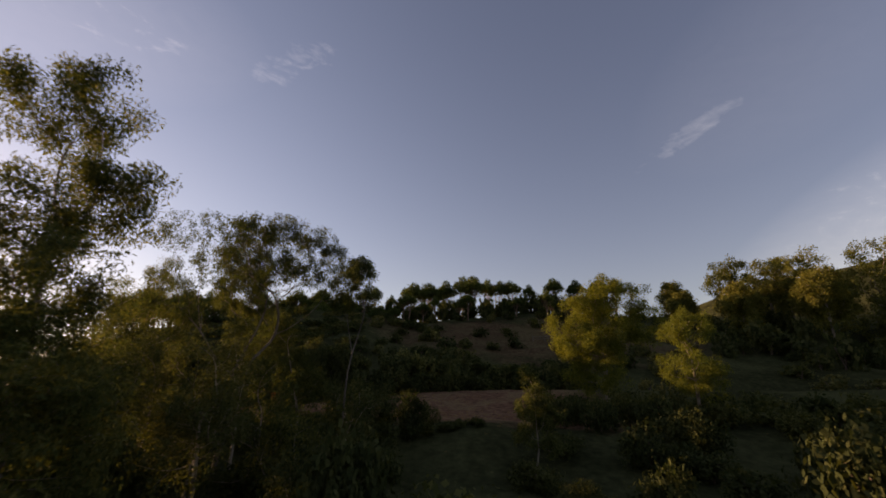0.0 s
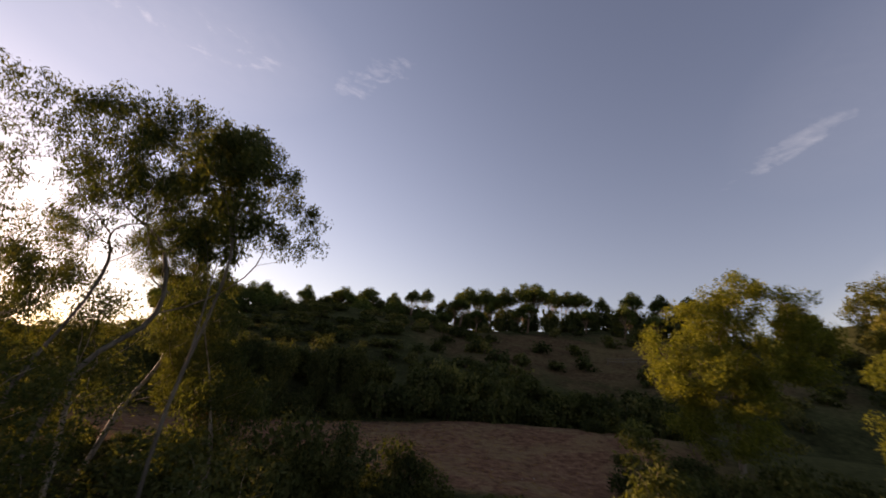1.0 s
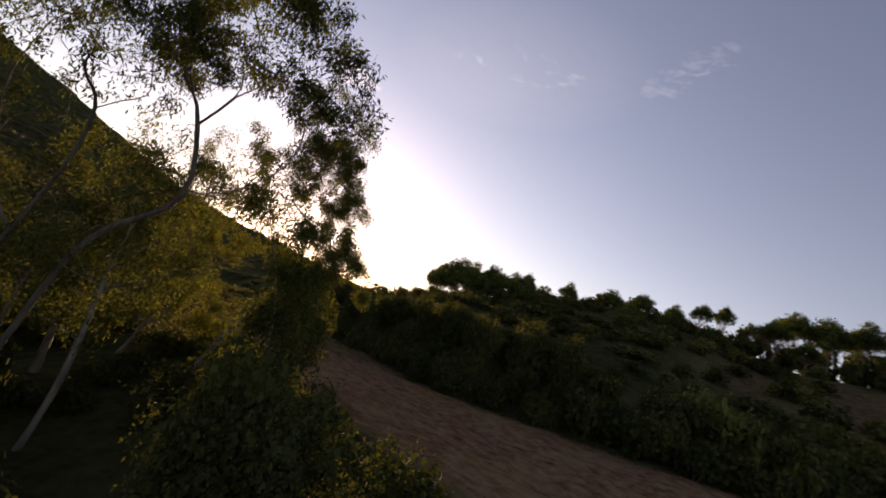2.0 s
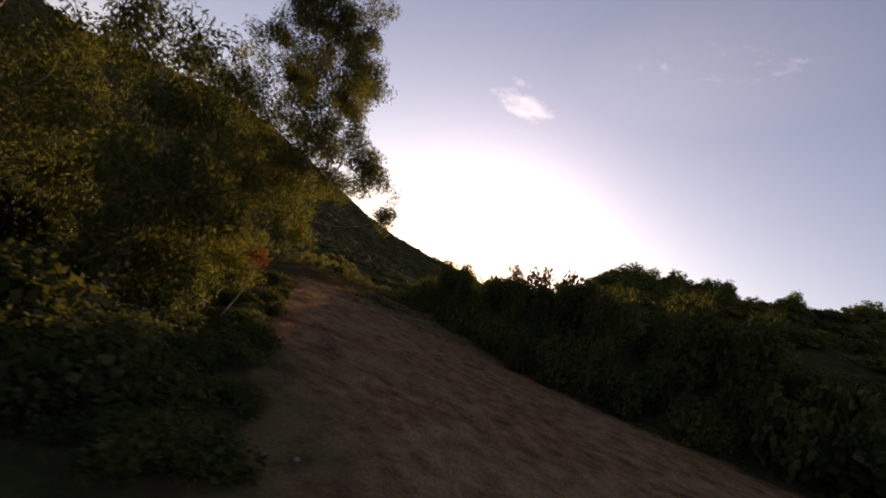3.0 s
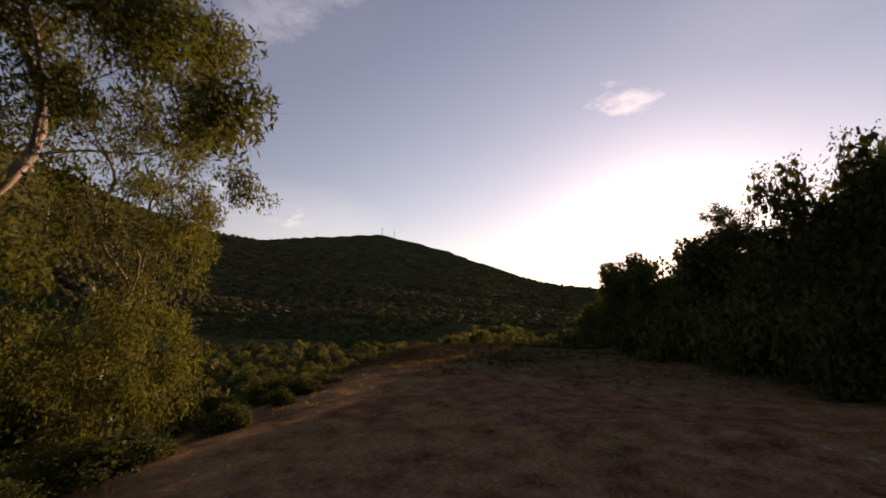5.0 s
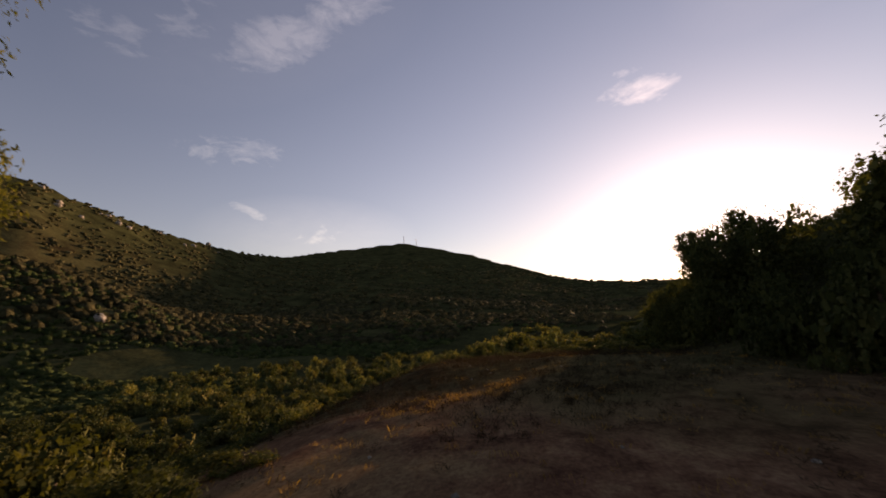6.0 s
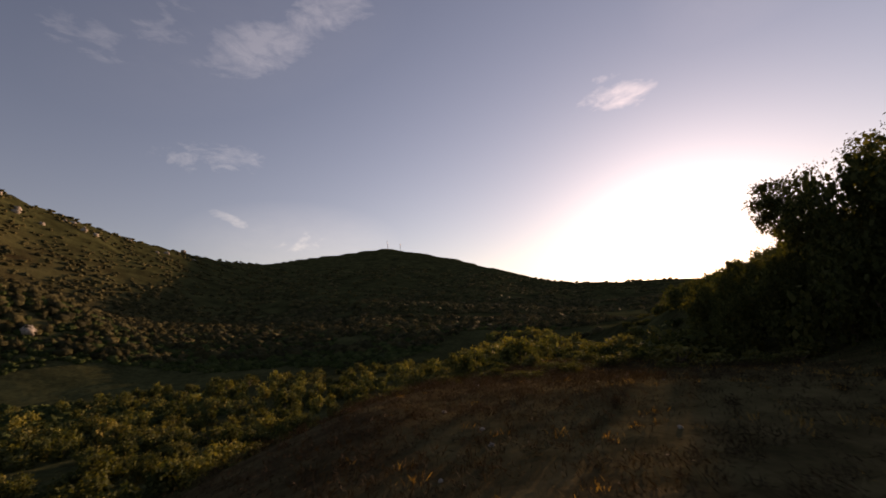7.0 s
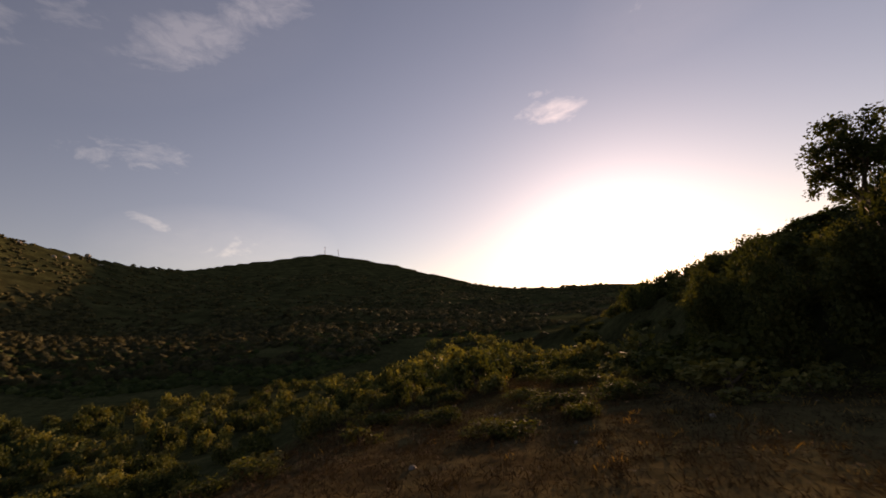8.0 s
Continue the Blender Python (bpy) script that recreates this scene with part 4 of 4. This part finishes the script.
# slope between the clearing and the pines
for k in range(290):
    x, y = (put.uniform(-64, 60), put.uniform(64, 120)) if k % 2 else (put.uniform(-62, 0), put.uniform(64, 104))
    if ((x - 14) / 26) ** 2 + ((y - 96) / 13) ** 2 < 1.1 and put.random() < 0.55:
        continue
    bush_thing("rounded_bush", FAR_BUSH if k % 3 else HEATH_BUSH, x, y, put.uniform(1.8, 3.4), put.uniform(1.8, 3.4) * np.interp(x, [-40, -20, -5], [0.5, 0.6, 1.0]), put.uniform(0, 6.28), "dark rounded bush on the slope below the pines", "bushes below the pines")
# valley floor to the south-west
spots = []
for k in range(9000):
    a, r = radians(put.uniform(84, 152)), 12 + 52 * put.random() ** 0.62
    x, y, s = -36 - r * math.sin(a), 38.5 + r * math.cos(a), put.uniform(0.75, 1.55)
    if (y > 30 and x > -50) or len(spots) >= 295 or any((x - p) ** 2 + (y - q) ** 2 < (0.8 * (s + u)) ** 2 for p, q, u in spots):
        continue
    spots.append((x, y, s))
    bush_thing("olive_bush", VALE_BUSH if r < 30 else (LIME_BUSH, HEATH_BUSH, DARK_BUSH)[int(put.integers(0, 3))], x, y, s, s * put.uniform(0.95, 1.4), put.uniform(0, 6.28), "rounded olive-green bush in the valley", "bushes in the valley")
# shaded growth along the southern lip
for k in range(34):
    x, y = put.uniform(-40, -16), put.uniform(25, 31.0)
    bush_thing("low_bush", MID_BUSH, x, y, put.uniform(0.8, 1.4), put.uniform(0.7, 1.3), put.uniform(0, 6.28), "low shaded bush below the lip of the clearing", "bushes beside the clearing")
# hollow south of the clearing's western end
for k in range(150):
    x, y = put.uniform(-60, -33), put.uniform(2, 25)
    bush_thing("low_bush", (MID_BUSH, DARK_BUSH, HEATH_BUSH)[k % 3], x, y, put.uniform(0.8, 1.7), put.uniform(0.7, 1.5), put.uniform(0, 6.28), "low dark bush in the hollow below the clearing", "bushes in the hollow")
# far side of the clearing, west
for k in range(40):
    x, y = put.uniform(-130, -58), put.uniform(33, 48)
    bush_thing("olive_bush", LIME_BUSH if k % 3 == 0 else HEATH_BUSH, x, y, put.uniform(1.5, 2.8), put.uniform(1.5, 2.8), put.uniform(0, 6.28), "rounded olive-green bush in the valley", "bushes in the valley")

# small growth along the skyline of the bank
for k in range(34):
    a = 47.5 + 20 * k / 33 + put.normal() * 0.5
    d = np.interp(a, [48, 56, 66], [23, 31, 46]) + put.uniform(-2, 4)
    x, y = -35.3 - d * math.sin(radians(a)), 38.6 + d * math.cos(radians(a))
    top = 14.6 + d * math.tan(radians(np.interp(a, [48, 56, 60, 66], [8.6, 7.8, 6.8, 5.6]) + put.normal() * 0.6))
    h = max(0.6, top - ground_z(x, y))
    bush_thing("scrub_bush", DARK_BUSH, x, y, put.uniform(0.9, 1.7), min(h, 3.4), put.uniform(0, 6.28), "low dark bush on the bank against the light", "bushes on the bank")
for k in range(100):
    x, y = put.uniform(-66, -40), put.uniform(44.6, 55)
    if y < np.interp(x, EDGE_X, EDGE_Y) - 1.5:
        continue
    bush_thing("scrub_bush", HEATH_BUSH if k % 2 else DARK_BUSH, x, y, put.uniform(0.6, 1.3), put.uniform(0.4, 0.9), put.uniform(0, 6.28), "low scrubby bush on the earth bank", "bushes on the bank")
# small tree against the sun at the end of the bank
gum(-45.9, 49.7, (0.2, 0.1), [(-46.4, 49.6, 18.5, 1.1, 1.1, 0.6), (-45.7, 49.5, 19.1, 0.8, 0.8, 0.45), (-47.2, 49.8, 18.2, 0.7, 0.7, 0.4), (-46.7, 49.6, 17.6, 0.6, 0.6, 0.35), (-45.2, 49.3, 18.3, 0.8, 0.8, 0.6)],
    85, 7500, 11, "small evergreen oak dark against the sun on the bank", 0.1, BUSH_LEAF, BUSH_WOOD, 0.10, 0.055, 0.0, 0.26, "evergreen_oak")
gum(-33.0, 51.4, (0.1, 0.1), [(-33.2, 51.3, 19.7, 0.8, 0.8, 0.5), (-32.4, 51.5, 19.3, 0.8, 0.8, 0.5), (-32.6, 51.5, 18.5, 0.7, 0.7, 0.5)],
    40, 3500, 14, "small evergreen oak rising above the bank bushes", 0.07, BUSH_LEAF, BUSH_WOOD, 0.10, 0.055, 0.0, 0.28, "evergreen_oak")

# ---- scrub over the hillsides ----
def scrub(count, near, far_r, name, seed, sizes, high, blades, leaf, sweep=(62, 175)):
    """Low bushes joined into one cover: loose sprays of leaf over each one."""
    gen = np.random.default_rng(seed)
    az = np.radians(gen.uniform(*sweep, count))
    r = near * (far_r / near) ** gen.random(count)
    x, y = CX - r * np.sin(az), CY + r * np.cos(az)
    keep = (lattice_noise(x / 40, y / 40, 31) + lattice_noise(x / 13, y / 13, 33) * 0.6 > -0.55) & ((y < 30) | (r > 75))
    x, y, r = x[keep], y[keep], r[keep]
    z = height(x, y)
    s = gen.uniform(*sizes, len(x)) * (1 + r / 500)
    base, faces = lump(gen, 4, 6, 0.22)
    turn = gen.uniform(0, 6.28, len(x))
    c, q = np.cos(turn), np.sin(turn)
    bx = base[None, :, 0] * c[:, None] - base[None, :, 1] * q[:, None]
    by = base[None, :, 0] * q[:, None] + base[None, :, 1] * c[:, None]
    wob = (1 + gen.normal(size=bx.shape) * 0.13) * 0.92 * s[:, None]
    v = np.stack([x[:, None] + bx * wob, y[:, None] + by * wob, z[:, None] + (base[None, :, 2] + 0.1) * high * wob], -1).reshape(-1, 3)
    f = (faces[None] + (np.arange(len(x)) * len(base))[:, None, None]).reshape(-1, 4)
    idx = np.repeat(np.arange(len(x)), blades)
    d = gen.normal(size=(len(idx), 3))
    d /= np.linalg.norm(d, axis=1)[:, None]
    d[:, 2] = np.abs(d[:, 2]) * high
    p = np.stack([x[idx], y[idx], z[idx] + 0.1 * high * s[idx]], 1) + d * s[idx][:, None] * gen.uniform(0.8, 1.04, len(idx))[:, None]
    n = d + gen.normal(size=p.shape) * 0.5 + np.array([0, 0, 0.2])
    n /= np.linalg.norm(n, axis=1)[:, None]
    along = np.cross(n, gen.normal(size=p.shape))
    along /= np.linalg.norm(along, axis=1)[:, None] + 1e-9
    side = np.cross(n, along)
    k = s[idx][:, None]
    w = np.stack([p, p + along * 0.09 * k + side * 0.07 * k, p + along * 0.2 * k, p + along * 0.09 * k - side * 0.07 * k], 1).reshape(-1, 3)
    return tagged(new(name, smooth(mesh_of(name, np.concatenate([v, w]), np.concatenate([f, np.arange(len(w)).reshape(-1, 4) + len(v)]), leaf))), "low scrub bushes covering the hillsides", "scrub", kind="stuff")


def heath():
    """Knee-high dry heath and clods of dead growth where the bare earth gives out."""
    gen = np.random.default_rng(77)
    n = 6500
    x, y = gen.uniform(-62, -25, n), gen.normal(38.8, 4.4, n)
    x, y = np.concatenate([x, gen.uniform(-72, -40, 1500)]), np.concatenate([y, gen.uniform(45, 55, 1500)])
    n = len(x)
    keep = (y < np.interp(x, EDGE_X, EDGE_Y) + 7 * (x < -40)) & (y > 28) & (lattice_noise(x / 2.3, y / 2.3, 41) + gen.normal(size=n) * 0.35 > np.interp(x, [-40, -25], [-0.7, 0.3]))
    x, y = x[keep], y[keep]
    size = gen.uniform(0.08, 0.30, len(x)) * np.interp(x, [-44, -28], [1.35, 0.8])
    p = np.stack([x, y, height(x, y) + 0.3 * size], 1)
    v, f = leaves(p, np.stack([size, size, size * 0.6], 1), len(x) * 34, 0.085, 0.008, -0.9, gen)
    tagged(new("heath", mesh_of("heath", v, f, DRY_HEATH)), "low brown heath and dead growth on the ground", "heath", kind="stuff")


heath()
scrub(8200, 56, 145, "valley_scrub", 8, (0.22, 0.85), 0.7, 22, VALE_LEAF, (84, 150))
scrub(9500, 105, 330, "hillside_scrub", 5, (0.45, 1.5), 0.7, 3, SCRUB_LEAF)
scrub(7500, 240, 700, "mountain_scrub", 6, (0.6, 1.5), 0.5, 0, SCRUB_LEAF)

# ---- dry grass on the clearing ----
def dry_grass():
    gen = np.random.default_rng(12)
    pts = []
    for cx, cy, sx, sy, n in [(-31.0, 39.1, 0.6, 0.26, 30), (-30.3, 38.3, 0.7, 0.28, 24), (-61, 39.2, 2.5, 0.8, 240), (-22, 47.6, 6.0, 0.8, 260), (-13, 51.8, 5.0, 1.4, 200), (-27.5, 37.0, 2.5, 0.5, 60), (-30, 46.0, 10, 1.0, 200), (-10, 51, 7, 3.0, 240), (-14, 41.5, 12, 4.0, 900), (-4, 47, 6, 5, 400), (-42, 43, 6, 2.0, 120)]:
        pts.append(np.stack([gen.normal(cx, sx, n), gen.normal(cy, sy, n), gen.uniform(0.5, 1.0, n) * (1.9 if cx < -60 else 0.62 if cx < -28 and cy < 41 else 0.6)], 1))
    p = np.concatenate(pts)
    per = 16
    base = np.repeat(p, per, 0)
    m = len(base)
    x, y = base[:, 0] + gen.normal(size=m) * 0.07, base[:, 1] + gen.normal(size=m) * 0.07
    z = height(x, y) - 0.02
    h = gen.uniform(0.08, 0.26, m) * base[:, 2]
    lean = gen.normal(size=(m, 2)) * 0.35 * h[:, None]
    a = gen.uniform(0, 6.28, m)
    w = 0.0035 * np.stack([np.cos(a), np.sin(a)], 1)
    v = np.stack([np.stack([x - w[:, 0], y - w[:, 1], z], 1), np.stack([x + w[:, 0], y + w[:, 1], z], 1),
                  np.stack([x + lean[:, 0] * 0.5 + w[:, 0] * 0.8, y + lean[:, 1] * 0.5 + w[:, 1] * 0.8, z + h * 0.65], 1), np.stack([x + lean[:, 0], y + lean[:, 1], z + h], 1)], 1).reshape(-1, 3)
    tagged(new("dry_grass", mesh_of("dry_grass", v, np.arange(4 * m).reshape(-1, 4), STRAW_LEAF)), "tufts of dry straw-coloured grass on the earth mound", "grass", kind="stuff")


dry_grass()

# ---- stones and boulders ----
def stone_mesh(seed):
    gen = np.random.default_rng(seed)
    v, f = lump(gen, 7, 10, 0.2)
    return mesh_of("boulder", v * np.array([1, 0.8, 0.65]), f, STONE)


STONES = [stone_mesh(200 + k) for k in range(4)]


def boulder(name, x, y, s, turn, label, group):
    ob = new(name, STONES[int(turn * 9) % 4])
    ob.location, ob.rotation_euler, ob.scale = (x, y, ground_z(x, y) + 0.15 * s), (0.1, 0.05, turn), (s, s, s)
    return tagged(ob, label, "rock", group)


drop = np.random.default_rng(17)
boulder("boulder", -89, -43.5, 1.6, 1.0, "pale weathered boulder on the scrub hillside", "boulders on the hillside")
for k in range(14):
    a = drop.uniform(129, 147)
    kr = np.array(RIDGE)
    r = np.interp(a, kr[:, 0], kr[:, 2]) * drop.uniform(0.86, 0.99)
    boulder("boulder", CX - r * math.sin(radians(a)), CY + r * math.cos(radians(a)), drop.uniform(1.6, 3.4), drop.uniform(0, 6), "pale rock outcrop near the ridge", "boulders on the hillside")
for k in range(70):
    x, y = drop.uniform(-46, 2), drop.uniform(36.5, 46.5)
    boulder("stone", x, y, drop.uniform(0.02, 0.06), drop.uniform(0, 6), "small stone lying on bare earth", "stones on the clearing")

# ---- masts on the summit ----
def mast(az, r, high, drum):
    x, y = CX - r * math.sin(radians(az)), CY + r * math.cos(radians(az))
    root = new("radio_mast")
    legs = []
    for k in range(3):
        a = k * 2.094
        legs.append((np.array([[0.8 * math.cos(a), 0.8 * math.sin(a), -2.0], [0.35 * math.cos(a), 0.35 * math.sin(a), high]]), np.array([0.20, 0.16])))
    for k, p in enumerate(legs):
        part("leg", mesh_of("leg", *tubes([p], 6), STEEL), root)
    n = int(high / 1.6)
    for k in range(n):
        a, b = k * 2.094, (k + 1) * 2.094
        z0, z1 = high * k / n, high * (k + 1) / n
        r0, r1 = 0.8 - 0.45 * k / n, 0.8 - 0.45 * (k + 1) / n
        part("brace", mesh_of("brace", *tubes([(np.array([[r0 * math.cos(a), r0 * math.sin(a), z0], [r1 * math.cos(b), r1 * math.sin(b), z1]]), np.array([0.07, 0.07]))], 5), STEEL), root)
    for z in drum:
        part("antenna", mesh_of("antenna", *tubes([(np.array([[0.3, 0.2, z], [0.3, 0.2, z + 2.2]]), np.array([0.75, 0.75]))], 10), STEEL), root)
    root.location = (x, y, ground_z(x, y))
    tagged(root, "grey steel lattice radio mast on the summit", "mast", "masts on the summit")


mast(106.4, 985, 19, (16.0, 10.0, 5.0))
mast(104.7, 985, 14, (12.5,))

# ---- rail fence on the open slope ----
def rail_fence(x0, y0, x1, y1, bays):
    root = new("rail_fence")
    ox, oy, oz = x0, y0, ground_z(x0, y0)
    for k in range(bays + 1):
        s = k / bays
        x, y = x0 + (x1 - x0) * s, y0 + (y1 - y0) * s
        z = ground_z(x, y) - oz
        part("post", mesh_of("post", *tubes([(np.array([[x - ox, y - oy, z - 0.4], [x - ox, y - oy, z + 1.15]]), np.array([0.09, 0.08]))], 7), OLD_WOOD), root)
        if k < bays:
            x2, y2 = x0 + (x1 - x0) * (s + 1 / bays), y0 + (y1 - y0) * (s + 1 / bays)
            z2 = ground_z(x2, y2) - oz
            for h in (0.5, 0.98):
                part("rail", mesh_of("rail", *tubes([(np.array([[x - ox, y - oy - 0.09, z + h], [x2 - ox, y2 - oy - 0.09, z2 + h]]), np.array([0.06, 0.06]))], 6), OLD_WOOD), root)
    root.location = (ox, oy, oz)
    tagged(root, "low weathered wooden rail fence on the open slope", "fence")


rail_fence(14.0, 92.0, 26.0, 92.5, 5)
